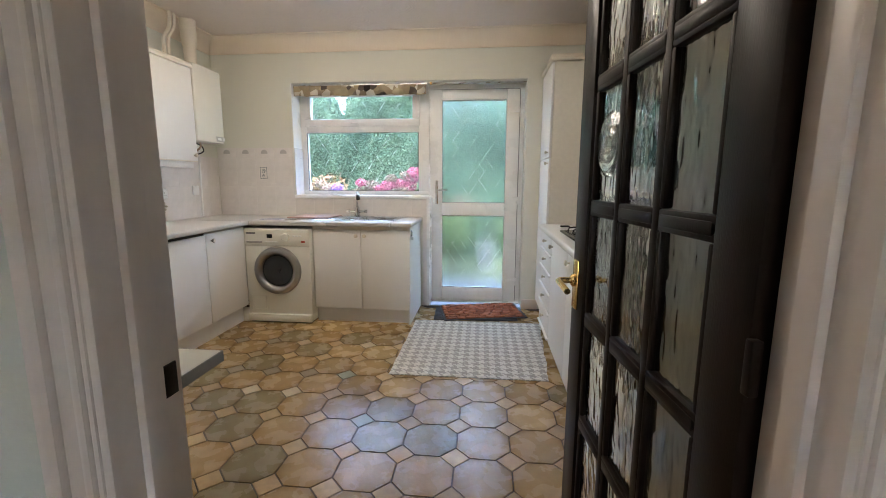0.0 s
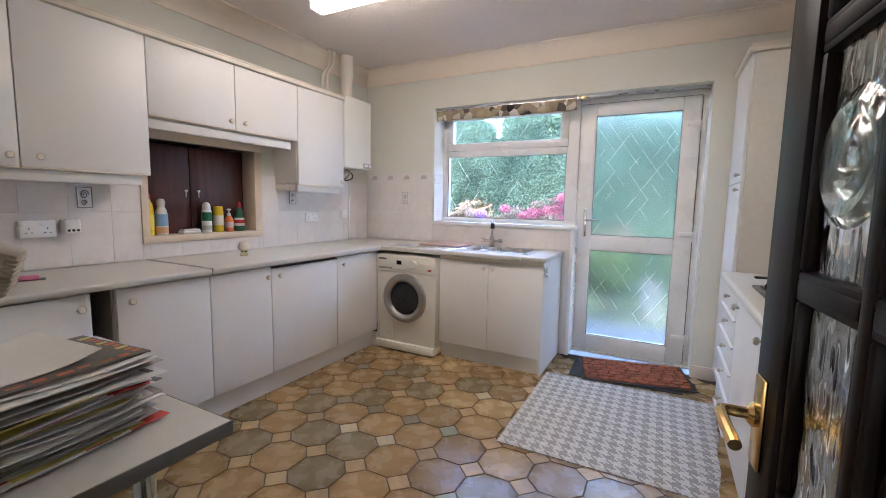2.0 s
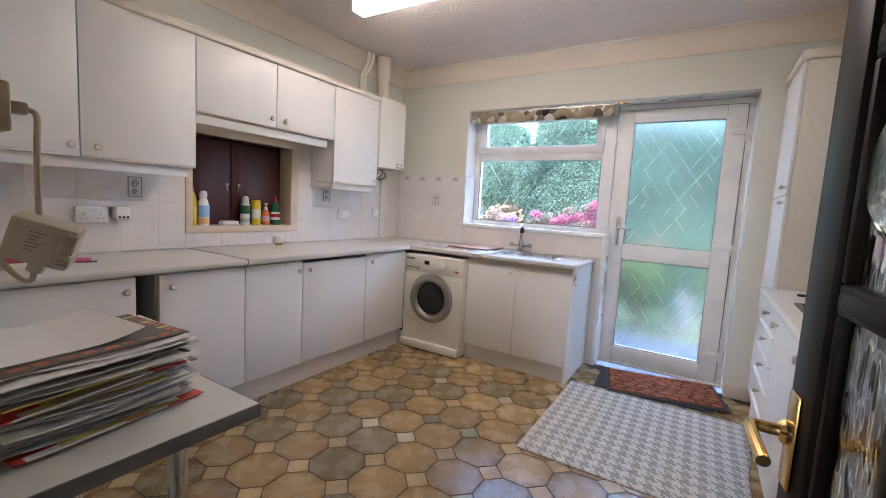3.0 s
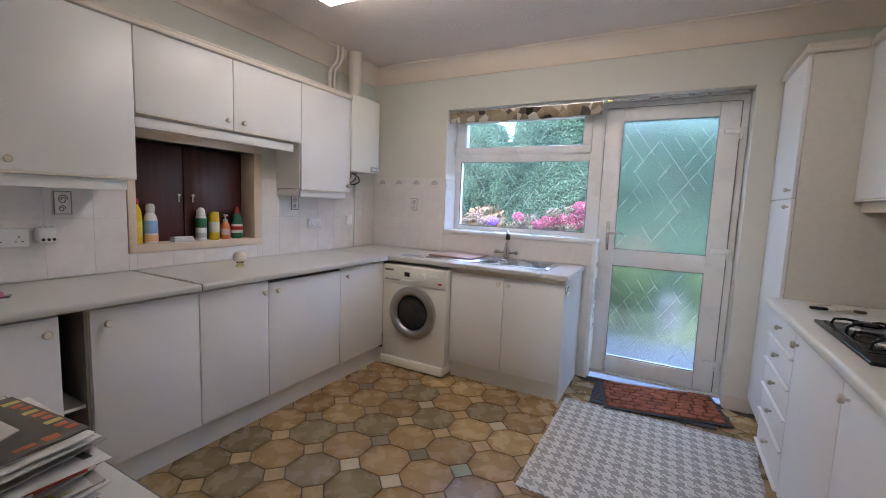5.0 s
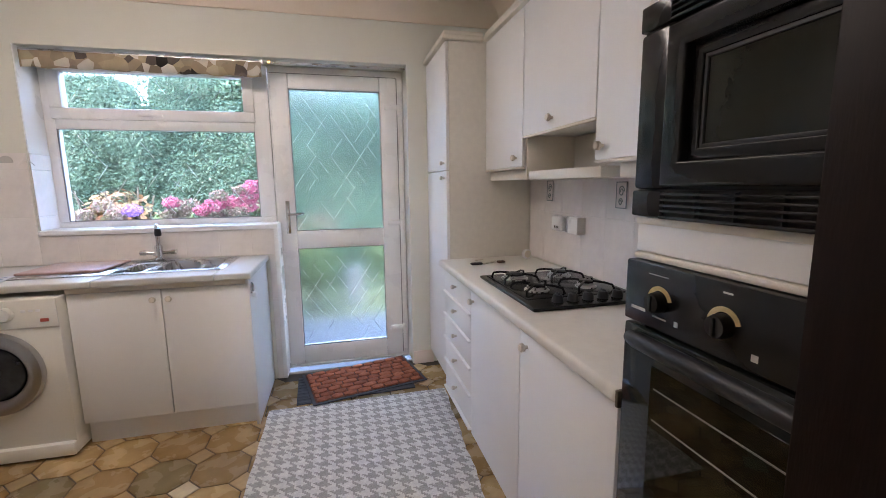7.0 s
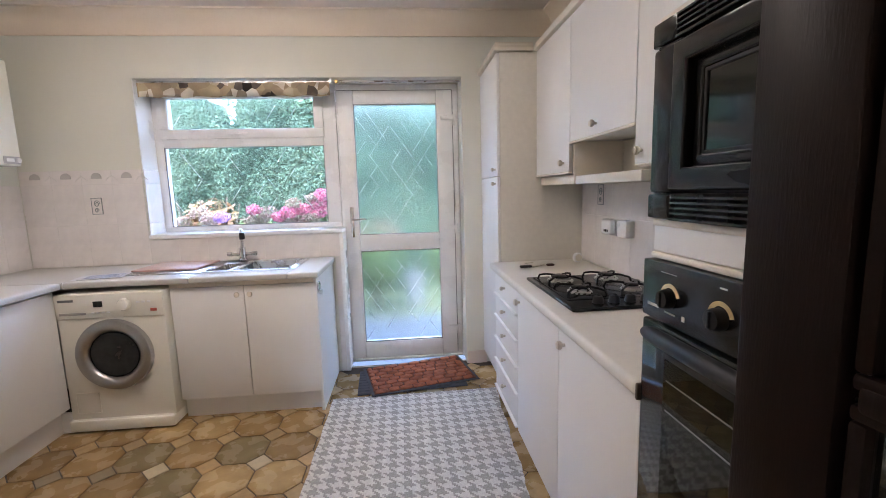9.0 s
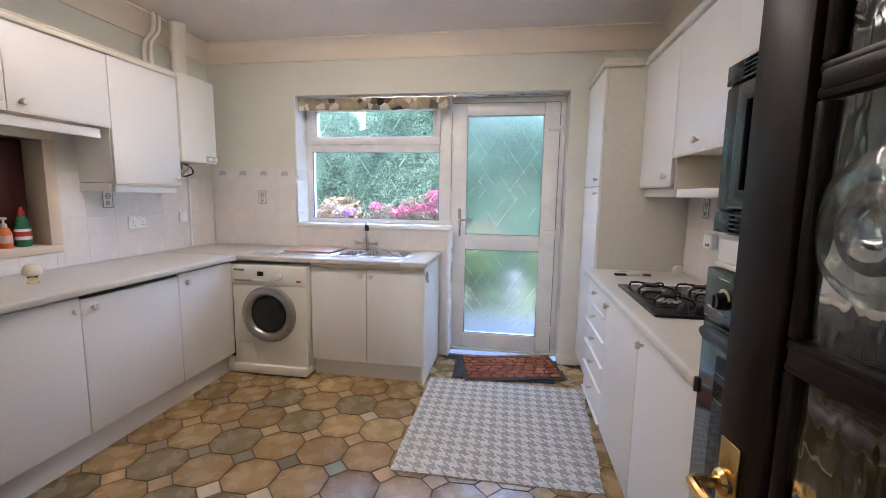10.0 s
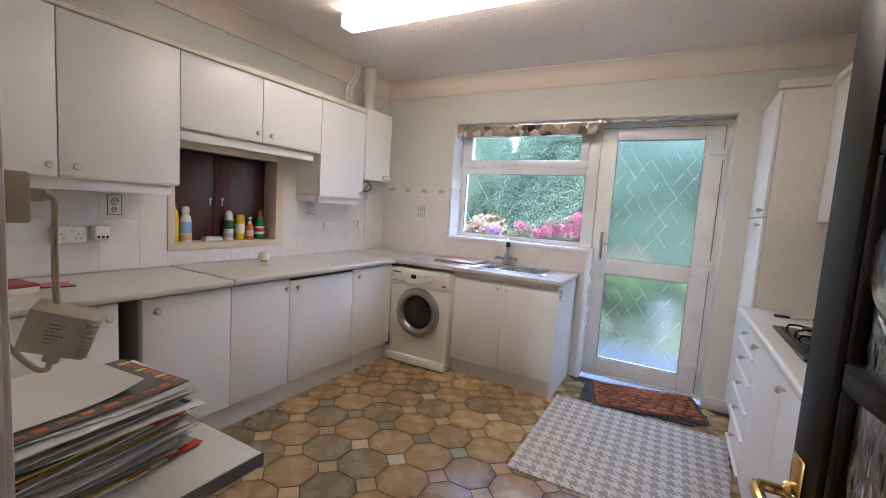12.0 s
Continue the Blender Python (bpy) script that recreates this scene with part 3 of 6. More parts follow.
s = thing("sink", "stainless steel one and a half bowl sink with a drainer", "sink", at=Matrix.Translation((0, 0, WT)))
def bowl(x0, x1, y0, y1, depth, name, parent):
    bm = bmesh.new()
    rows = []
    for k, (ins, z) in enumerate(((0, 0.004), (0.012, -0.004), (0.022, -depth + 0.03), (0.05, -depth), (0.12, -depth - 0.003))):
        r, ring_ = 0.06, []
        ax, bx_, ay, by = x0 + ins, x1 - ins, y0 + ins, y1 - ins
        r = min(r, (bx_ - ax) / 2.2, (by - ay) / 2.2)
        for cx, cy, a0 in ((bx_ - r, by - r, 0), (ax + r, by - r, 90), (ax + r, ay + r, 180), (bx_ - r, ay + r, 270)):
            for i in range(5):
                a = radians(a0 + i * 22.5)
                ring_.append(bm.verts.new((cx + r * math.cos(a), cy + r * math.sin(a), z)))
        rows.append(ring_)
    n = len(rows[0])
    for a, c in zip(rows, rows[1:]):
        for i in range(n):
            bm.faces.new((a[i], a[(i + 1) % n], c[(i + 1) % n], c[i]))
    bm.faces.new(rows[-1])
    bmesh.ops.recalc_face_normals(bm, faces=bm.faces[:])
    ob = part(name, bm, M_STEEL, parent)
    part("plug_hole", lathe([(0.0, 0.0), (0.035, 0.0), (0.038, 0.003), (0.03, 0.004), (0.0, 0.002)], ((x0 + x1) / 2, (y0 + y1) / 2, -depth - 0.003), seg=18), M_CHROME, ob)
    return ob
bowl(-1.22, -0.86, 4.04, 4.42, 0.16, "large_bowl", s)
bowl(-1.39, -1.24, 4.08, 4.38, 0.11, "small_bowl", s)
b = bx(-1.86, 4.0, 0.0005, RX0 + 0.01, 4.45, 0.006, 0.003)
bx(RX0 + 0.01, 4.0, 0.0005, RX1 + 0.0, 4.042, 0.006, 0.003, b)
bx(RX0 + 0.01, 4.418, 0.0005, RX1 + 0.0, 4.45, 0.006, 0.003, b)
bx(-0.862, 4.0, 0.0005, -0.815, 4.45, 0.006, 0.003, b)
bx(-1.242, 4.042, 0.0005, -1.218, 4.418, 0.006, 0.003, b)
bx(RX0 + 0.01, 4.042, 0.0005, RX0 + 0.02, 4.09, 0.006, 0.002, b)
part("rim", b, M_STEEL, s)
for i in range(7):
    part("drainer_rib", bx(-1.84, 4.08 + i * 0.045, 0.006, -1.44, 4.088 + i * 0.045, 0.009, 0.002), M_STEEL, s)

tp = thing("mixer_tap", "brushed chrome mixer tap with two lever handles and a dark nozzle", "tap", at=Matrix.Translation((-1.29, 4.44, WT + 0.006)))
part("body", lathe([(0.03, 0.0), (0.032, 0.006), (0.025, 0.012), (0.023, 0.085), (0.02, 0.095), (0.0, 0.097)], seg=20), M_CHROME, tp)
part("spout", tube(curve_pts([(0, 0, 0.09), (0, 0, 0.17), (0.01, -0.03, 0.215), (0.03, -0.08, 0.228), (0.045, -0.11, 0.205)]), 0.012, 12), M_CHROME, tp)
part("nozzle", lathe([(0.017, -0.045), (0.019, -0.03), (0.016, 0.0), (0.0, 0.004)], (0.048, -0.115, 0.21), seg=14), M_BLKPL, tp, "dark rubber nozzle")
for sg in (-1, 1):
    h = part("handle", tube([(0.02 * sg, 0, 0.045), (0.05 * sg, 0, 0.047), (0.085 * sg, -0.005, 0.05)], 0.011, 12), M_CHROME, tp)
    part("handle_end", lathe([(0.0, 0.0), (0.016, 0.002), (0.017, 0.03), (0.013, 0.034), (0.0, 0.035)], (0.07 * sg if sg > 0 else -0.105, -0.004, 0.05), "X", 14), M_CHROME, h)

M_PINK = mat("pink_board", (0.52, 0.33, 0.27), 0.5, 0.08, 20, 0.1, 200)
cb = thing("chopping_board", "pinkish marbled chopping board lying on the drainer", "chopping board", at=pose(-1.64, 4.24, WT + 0.0095, 0, 0, -2))
part("board", bx(-0.20, -0.17, 0, 0.20, 0.17, 0.012, 0.005), M_PINK, cb)
part("rim_line", bx(-0.188, -0.158, 0.012, 0.188, 0.158, 0.0135, 0.001), mat("pink_board_top", (0.6, 0.42, 0.35), 0.45, 0.12, 40), cb)
M_PAPER = mat("printed_paper", (0.72, 0.72, 0.74), 0.6, 0.08, 60, 0.05, 300)
M_BLUE = mat("blue_print", (0.16, 0.2, 0.36), 0.5, 0.15, 60)
lf = thing("leaflet", "white leaflets with blue print lying on the worktop", "paper", at=pose(-1.98, 4.02, WT + 0.0005, 0, 0, 14))
part("sheet", bx(-0.13, -0.09, 0, 0.13, 0.09, 0.002), M_PAPER, lf)
part("sheet", bx(-0.09, -0.10, 0.0025, 0.14, 0.06, 0.006, 0.001), M_PAPER, lf)
for k in range(5):
    part("print_line", bx(-0.07, -0.085 + k * 0.026, 0.0062, 0.12 - 0.03 * (k % 2), -0.077 + k * 0.026, 0.0068), M_BLUE, lf)

# ---- washing machine ----
w = thing("washing_machine", "white front-loading washing machine with a chrome porthole", "washing machine", at=Matrix.Translation((-1.835, 3.84, 0)))
part("body", bx(-0.297, 0.0, 0.075, 0.297, 0.56, 0.845, 0.008), M_ENAMEL, w)
part("base_plinth", bx(-0.297, -0.028, 0.012, 0.297, 0.5, 0.082, 0.010), M_ENAMEL, w)
# dark slab standing in for the shade beneath the machine
part("base_shadow", bx(-0.28, 0.0, 0.0, 0.28, 0.5, 0.012), M_DARK, w)
fa = part("control_panel", bx(-0.296, -0.008, 0.70, 0.296, 0.002, 0.842, 0.005), M_ENAMEL, w)
part("display", bx(-0.085, -0.011, 0.765, -0.035, -0.007, 0.80, 0.002), M_BLKGL, fa, "small dark display")
part("dial", lathe([(0.036, 0), (0.036, -0.012), (0.03, -0.022), (0.0, -0.024)], (0.085, -0.008, 0.775), "Y", 24), M_ENAMEL, fa)
part("drawer_groove", bx(-0.275, -0.0095, 0.722, -0.13, -0.007, 0.736, 0.001), mat("grey_plastic", (0.36, 0.34, 0.31), 0.5), fa)
for i in range(4):
    part("button", bx(-0.10 + i * 0.028, -0.012, 0.728, -0.082 + i * 0.028, -0.007, 0.738, 0.002), M_PVC, fa)
for i in range(3):
    part("button", bx(0.15 + i * 0.03, -0.010, 0.78, 0.17 + i * 0.03, -0.007, 0.792, 0.002), M_PVC, fa)
part("print_mark", bx(-0.275, -0.0092, 0.80, -0.19, -0.0075, 0.814), mat("grey_print", (0.12, 0.12, 0.12), 0.5), fa, "plain dark maker's mark")
part("power_button", bx(0.225, -0.012, 0.728, 0.26, -0.007, 0.745, 0.002), mat("red_print", (0.5, 0.1, 0.06), 0.5), fa)
pc = (-0.0, 0, 0.478)
rg = part("porthole_ring", lathe([(0.212, 0.0), (0.214, -0.016), (0.207, -0.030), (0.186, -0.040), (0.165, -0.040), (0.150, -0.030), (0.138, -0.010), (0.134, 0.03)], pc, "Y", 48), mat("satin_ring", (0.42, 0.41, 0.40), 0.3, 0.05, 10, metal=1.0), w, "satin steel ring")
part("porthole_glass", lathe([(0.0, 0.028), (0.05, 0.026), (0.085, 0.018), (0.112, 0.004), (0.130, -0.012), (0.139, -0.012)], pc, "Y", 40), mat("dark_bowl_glass", (0.02, 0.022, 0.024), 0.1, 0.3, 14, 0.05, 30), rg, "dark bowl-shaped door glass")
fl = part("filter_flap", ring(-0.26, 0.115, -0.125, 0.245, 0.003, -0.003, 0.001, 0), M_CARC, w)
part("seam_line", bx(-0.296, -0.002, 0.694, 0.296, 0.001, 0.699), M_CARC, w)

# ---- upper cabinets over the long run ----
UX = -2.485
def upper(y0, y1, z0, z1, label, knob_y=None, side=None):
    u = thing("wall_cabinet", label, "cabinet", "wall cabinets of the long run", at=Matrix.Translation((XL, (y0 + y1) / 2, z0)))
    oy, dx = (y0 + y1) / 2, UX - XL
    part("carcass", bx(0.002, y0 - oy + 0.001, 0.004, dx - 0.021, y1 - oy - 0.001, z1 - z0), M_MEL, u)
    d = part("door", bx(dx - 0.019, y0 - oy + 0.0025, 0, dx, y1 - oy - 0.0025, z1 - z0, 0.003), M_MEL, u)
    part("edge_trim", bx(dx - 0.019, y0 - oy + 0.0025, -0.010, dx + 0.002, y1 - oy - 0.0025, -0.0005, 0.004), M_CREAM, d, "cream rounded bottom edge")
    if knob_y is not None:
        knob(d, (dx, knob_y - oy, 0.045), "X", 1)
    return u
upper(1.10, 1.652, 1.425, 2.175, "white wall cabinet with a round knob", 1.612)
upper(1.652, 2.20, 1.425, 2.175, "white wall cabinet with a round knob", 1.715)
upper(2.20, 2.745, 1.76, 2.175, "short white wall cabinet over the hatch", 2.70)
upper(2.745, 3.284, 1.76, 2.175, "short white wall cabinet over the hatch", 2.806)
upper(3.284, 3.815, 1.425, 2.19, "tall white wall cabinet beside the boiler", 3.77)
def strip(name, label, b, m=M_MEL, cat="trim"):
    return solid(name, b, m, label, cat)
b = bx(UX - 0.045, 1.10, 2.178, UX + 0.02, 3.82, 2.205, 0.008)
bx(UX - 0.03, 1.10, 2.205, UX + 0.008, 3.82, 2.222, 0.006, b)
strip("cornice", "cream moulded cornice along the wall cabinets", b, M_CREAM, "cornice")
for y0, y1, z in ((1.10, 2.165, 1.36), (2.21, 3.235, 1.685), (3.30, 3.79, 1.365)):
    strip("pelmet", "white light pelmet under the wall cabinets", bx(UX - 0.05, y0, z, UX - 0.025, y1, z + 0.055, 0.006), M_MEL, "pelmet")
strip("end_pelmet", "white pelmet end board under the tall wall cabinet", bx(XL + 0.003, 3.286, 1.372, UX - 0.052, 3.30, 1.42, 0.003), M_MEL, "pelmet")

# ---- serving hatch ----
hf = thing("serving_hatch", "cream-framed serving hatch with closed dark mahogany doors", "hatch")
b = bx(XL - 0.13, HY0 - 0.04, HZ0 - 0.04, XL + 0.018, HY1 + 0.06, HZ0 + 0.006, 0.004)
part("sill", b, M_HATCHF, hf)
part("jamb", bx(XL - 0.13, HY0 - 0.04, HZ0 + 0.006, XL + 0.016, HY0 + 0.004, HZ1, 0.004), M_HATCHF, hf)
part("jamb", bx(XL - 0.13, HY1 - 0.006, HZ0 + 0.006, XL + 0.016, HY1 + 0.06, HZ1, 0.004), M_HATCHF, hf)
part("head", bx(XL - 0.13, HY0 - 0.04, HZ1, XL + 0.016, HY1 + 0.06, HZ1 + 0.08, 0.004), M_HATCHF, hf)
ym = 2.66
for y0, y1, ky in ((HY0 + 0.006, ym - 0.002, ym - 0.04), (ym + 0.002, HY1 - 0.008, ym + 0.05)):
    d = part("door", bx(XL - 0.145, y0, HZ0 + 0.008, XL - 0.125, y1, HZ1 - 0.002, 0.003), M_HATCHW, hf)
    k = part("handle", lathe([(0.004, 0), (0.004, 0.016), (0.009, 0.018), (0.009, 0.024), (0, 0.026)], (XL - 0.125, ky, 1.345), "X", 12), M_NICKEL, d, "small metal drop handle")
    part("drop_ring", bx(XL - 0.112, ky - 0.004, 1.30, XL - 0.106, ky + 0.004, 1.34, 0.002), M_NICKEL, k)
solid("hatch_closing_wall", bx(XL - 0.20, HY0 - 0.1, HZ0 - 0.1, XL - 0.148, HY1 + 0.1, HZ1 + 0.1), M_DARK, "plain wall behind the hatch", "wall")

def bottle(name, label, y, x, prof, col, parts, cat="bottle", squash=1.0):
    t = thing(name, label, cat, "cleaning bottles in the hatch", at=Matrix.LocRotScale((x, y, HZ0 + 0.006), None, (squash, 1, 1)))
    part("bottle_body", lathe(prof, seg=24), mat(name + "_plastic", col, 0.3, 0.04, 10), t)
    for n, pf, c, lb in parts:
        part(n, lathe(pf, seg=24), mat(name + "_" + n, c, 0.4, 0.04, 10), t, lb)
    return t
YEL, WHT, GRN, RED, ORG = (0.75, 0.55, 0.02), (0.8, 0.8, 0.78), (0.01, 0.13, 0.05), (0.55, 0.02, 0.02), (0.75, 0.2, 0.05)
HXP = XL - 0.065
bottle("yellow_bottle", "tall yellow bleach bottle with a red cap", 2.345, HXP, [(0.03, 0), (0.034, 0.01), (0.034, 0.16), (0.028, 0.2), (0.016, 0.225), (0.016, 0.235), (0, 0.236)], YEL, [("cap", [(0.017, 0.232), (0.019, 0.24), (0.017, 0.265), (0, 0.267)], RED, "red cap"), ("label_band", [(0.0345, 0.04), (0.0348, 0.042), (0.0348, 0.13), (0.0345, 0.132)], (0.8, 0.62, 0.1), "yellow label")], squash=0.8)
bottle("spray_bottle", "white and blue air freshener spray bottle", 2.425, HXP, [(0.034, 0), (0.037, 0.01), (0.037, 0.13), (0.03, 0.165), (0.022, 0.18), (0, 0.181)], WHT, [("label_band", [(0.0375, 0.06), (0.0378, 0.062), (0.0376, 0.135), (0.037, 0.137)], (0.25, 0.45, 0.7), "pale blue label"), ("lower_band", [(0.0375, 0.012), (0.0378, 0.014), (0.0378, 0.05), (0.0375, 0.052)], (0.75, 0.45, 0.25), "orange flower print"), ("spray_head", [(0.02, 0.178), (0.022, 0.19), (0.026, 0.215), (0.018, 0.235), (0.0, 0.238)], WHT, "white spray head")])
bottle("green_aerosol", "white and green cleaner bottle with a white cap", 2.735, HXP, [(0.031, 0), (0.033, 0.006), (0.033, 0.15), (0.026, 0.165), (0, 0.166)], WHT, [("label_band", [(0.0334, 0.085), (0.0337, 0.087), (0.0337, 0.145), (0.0334, 0.147)], GRN, "green label"), ("cap", [(0.026, 0.163), (0.028, 0.17), (0.025, 0.2), (0.015, 0.215), (0, 0.218)], WHT, "white cap"), ("bar_code", [(0.0334, 0.02), (0.0336, 0.022), (0.0336, 0.05), (0.0334, 0.052)], (0.5, 0.5, 0.5), "grey print")])
bottle("yellow_aerosol", "yellow polish can with a white band", 2.825, HXP, [(0.032, 0), (0.034, 0.006), (0.034, 0.155), (0.03, 0.168), (0.012, 0.172), (0, 0.173)], YEL, [("label_band", [(0.0344, 0.05), (0.0347, 0.052), (0.0347, 0.12), (0.0344, 0.122)], (0.75, 0.72, 0.6), "white label"), ("cap", [(0.032, 0.166), (0.033, 0.17), (0.032, 0.188), (0, 0.19)], YEL, "yellow cap")])
bottle("pump_bottle", "small orange hand soap with a white pump", 2.91, HXP, [(0.028, 0), (0.031, 0.008), (0.031, 0.085), (0.02, 0.11), (0.012, 0.118), (0, 0.119)], ORG, [("collar", [(0.014, 0.116), (0.014, 0.135), (0.005, 0.138), (0.005, 0.16), (0, 0.161)], WHT, "white pump"), ("spout", [(0.012, 0.158), (0.016, 0.162), (0.014, 0.17), (0, 0.172)], WHT, "white pump top"), ("label_band", [(0.0314, 0.03), (0.0316, 0.032), (0.0316, 0.07), (0.0314, 0.072)], (0.7, 0.5, 0.45), "pale label")])
bottle("green_bottle", "green washing-up liquid bottle with a red cap", 3.0, HXP, [(0.036, 0), (0.042, 0.01), (0.04, 0.1), (0.034, 0.14), (0.018, 0.175), (0.014, 0.185), (0, 0.186)], GRN, [("label_band", [(0.0425, 0.04), (0.0426, 0.042), (0.0412, 0.10), (0.041, 0.102)], (0.75, 0.75, 0.7), "white label"), ("label_print", [(0.0427, 0.06), (0.0428, 0.062), (0.0421, 0.085), (0.042, 0.087)], RED, "red lettering block"), ("cap", [(0.017, 0.182), (0.018, 0.187), (0.012, 0.21), (0.006, 0.225), (0, 0.226)], RED, "red cap")], squash=0.65)
sp = thing("sponge_pack", "small white soap pack lying in the hatch", "soap", at=pose(XL - 0.05, 2.60, HZ0 + 0.006, 0, 0, 3))
part("pack", bx(-0.03, -0.065, 0, 0.03, 0.065, 0.022, 0.006), M_PAPER, sp)
part("wrapper_top", bx(-0.028, -0.06, 0.022, 0.028, 0.06, 0.032, 0.008), M_PAPER, sp)

# ---- boiler ----
bo = thing("boiler", "white wall-hung gas boiler with a flue and copper pipes", "boiler", at=Matrix.Translation((XL, 4.0, 1.60)))
part("casing", bx(0.002, -0.175, 0, 0.285, 0.20, 0.635, 0.012, seg=3), M_ENAMEL, bo)
cp = part("control_panel", bx(0.283, 0.075, 0.012, 0.292, 0.185, 0.058, 0.004), mat("grey_panel", (0.5, 0.5, 0.48), 0.4), bo)
part("control_dial", lathe([(0.015, 0), (0.015, 0.01), (0.0, 0.012)], (0.292, 0.165, 0.035), "X", 14), M_PVC, cp)
part("display", bx(0.291, 0.09, 0.025, 0.294, 0.14, 0.045, 0.001), M_PVC, cp)
part("flue", lathe([(0.050, 0.60), (0.050, 0.80), (0.061, 0.83), (0.063, 1.02)], (0.16, -0.01, 0), seg=24), M_CREAM, bo, "cream flue pipe up to the ceiling")
for dy, dz in ((-0.325, 0.0), (-0.272, 0.018)):
    part("pipe", tube(curve_pts([(0.17, dy, 0.58), (0.165, dy + 0.002, 0.74 + dz), (0.16, dy + 0.022, 0.80 + dz), (0.155, dy + 0.085, 0.875 + dz), (0.15, dy + 0.11, 0.95 + dz), (0.15, dy + 0.11, 1.02)]), 0.0135, 10), M_CREAM, bo, "cream painted pipe")
part("cable", tube(curve_pts([(0.03, 0.10, 0.63), (0.025, 0.13, 0.75), (0.02, 0.20, 0.86), (0.02, 0.21, 0.95)]), 0.006, 8), M_CREAM, bo, "thin cream cable")
for i, dy in enumerate((-0.10, -0.05, 0.0, 0.05)):
    part("pipe", tube(curve_pts([(0.08 + 0.02 * i, dy, 0.01), (0.08 + 0.02 * i, dy, -0.04), (0.05, dy + 0.02, -0.07 - 0.01 * i), (0.015, dy + 0.04, -0.08 - 0.012 * i)]), 0.008, 8), mat("copper_pipe", (0.45, 0.33, 0.25), 0.35, metal=0.8), bo)
part("cable", tube(curve_pts([(0.10, 0.04, 0.0), (0.12, 0.10, -0.03), (0.10, 0.14, -0.075), (0.05, 0.10, -0.10), (0.06, 0.04, -0.06), (0.03, 0.09, -0.13)]), 0.006, 8), M_BLKPL, bo, "looped black cable")
part("condensate_pipe", tube(curve_pts([(0.10, 0.0, -0.03), (0.09, 0.12, -0.05), (0.03, 0.18, -0.10), (0.015, 0.185, -0.68)]), 0.009, 8), M_PVC, bo, "white plastic pipe down to the worktop")
part("valve", bx(0.05, -0.13, -0.05, 0.12, -0.09, -0.01, 0.008), M_BRASS, bo)

# ---- wall fittings ----
def socket(name, label, m, w=0.146, h=0.086, gangs=2, depth=0.012, holes=True):
    """A switched socket plate; local x along the wall, y out of it."""
    t = thing(name, label, "socket", at=m)
    part("plate", bx(-w / 2, -depth, -h / 2, w / 2, 0, h / 2, 0.005), M_PVC, t)
    for g in range(gangs):
        cx = 0 if gangs == 1 else (-w / 4 + g * w / 2)
        part("rocker", bx(cx - 0.03, -depth - 0.003, h * 0.18, cx - 0.012, -depth, h * 0.38, 0.002), M_PVC, t)
        if holes:
            for hx, hz, hw, hh in ((0, 0.004, 0.004, 0.009), (-0.011, -0.018, 0.008, 0.004), (0.011, -0.018, 0.008, 0.004)):
                part("pin_hole", bx(cx + hx - hw / 2, -depth - 0.001, hz - hh / 2, cx + hx + hw / 2, -depth + 0.001, hz + hh / 2), M_DARK, t)
    return t
def on_west(y, z): return pose(XL + 0.009, y, z, 0, 0, 90)
def on_east(y, z): return pose(XR - 0.009, y, z, 0, 0, -90)
def on_north(x, z): return pose(x, YB - 0.009, z, 0, 0, 0)
socket("double_socket", "white double wall socket on a deep back box", on_west(1.77, 1.122), depth=0.035)
ad = thing("plug_adaptor", "white multi-way plug adaptor in the wall socket", "plug", at=on_west(1.90, 1.13))
part("cube", bx(-0.035, -0.075, -0.035, 0.035, -0.002, 0.04, 0.010, seg=3), M_PVC, ad)
for i in range(3):
    part("indicator", lathe([(0.007, 0), (0.007, -0.002), (0, -0.003)], (-0.02 + 0.02 * i, -0.075, -0.018), "Y", 12), M_DARK, ad)
    part("slot", bx(-0.026 + 0.02 * i, -0.06, 0.0395, -0.016 + 0.02 * i, -0.04, 0.041), M_DARK, ad)
socket("double_socket", "white double wall socket above the worktop", on_west(3.672, 1.15))
socket("fused_switch", "white fused switch above the worktop", on_west(4.11, 1.17), w=0.086, gangs=1, holes=False)
socket("double_socket", "white wall socket above the hob worktop", on_east(3.515, 1.15), depth=0.02)
socket("cooker_switch", "white cooker switch above the hob worktop", on_east(3.335, 1.155), w=0.086, gangs=1, depth=0.05, holes=False)
ad = thing("plug_adaptor", "white rounded plug-in alarm in the wall socket", "plug", at=on_east(3.49, 1.155))
part("cube", bx(-0.05, -0.06, -0.04, 0.05, -0.022, 0.04, 0.012, seg=3), M_PVC, ad)
for i in range(3):
    part("indicator", bx(-0.01 + 0.017 * i, -0.062, -0.025, -0.001 + 0.017 * i, -0.059, -0.012), M_DARK, ad)

M_MOTIF = mat("grey_green_print", (0.2, 0.24, 0.24), 0.35, 0.1, 30)
def motif(m):
    """A little square accent tile with a printed scroll."""
    t = thing("accent_tile", "small white accent tile with a grey scroll pattern", "tile", "accent tiles", at=m)
    part("tile_body", bx(-0.036, -0.006, -0.058, 0.036, 0.0, 0.058, 0.002), M_TILE, t)
    part("border_line", ring(-0.036, -0.058, 0.036, 0.058, 0.004, -0.0075, -0.005, 0), M_MOTIF, t)
    for cx, cz, r, turns in ((0.0, 0.016, 0.02, 1.6), (-0.004, -0.03, 0.014, 1.4)):
        pts = [(cx + r * (1 - 0.75 * i / 22) * math.cos(turns * 6.283 * i / 22), -0.006, cz + r * 1.25 * (1 - 0.75 * i / 22) * math.sin(turns * 6.283 * i / 22)) for i in range(23)]
        part("scroll", tube(pts, 0.0028, 5), M_MOTIF, t)
    return t
mt = motif(on_west(1.985, 1.287))
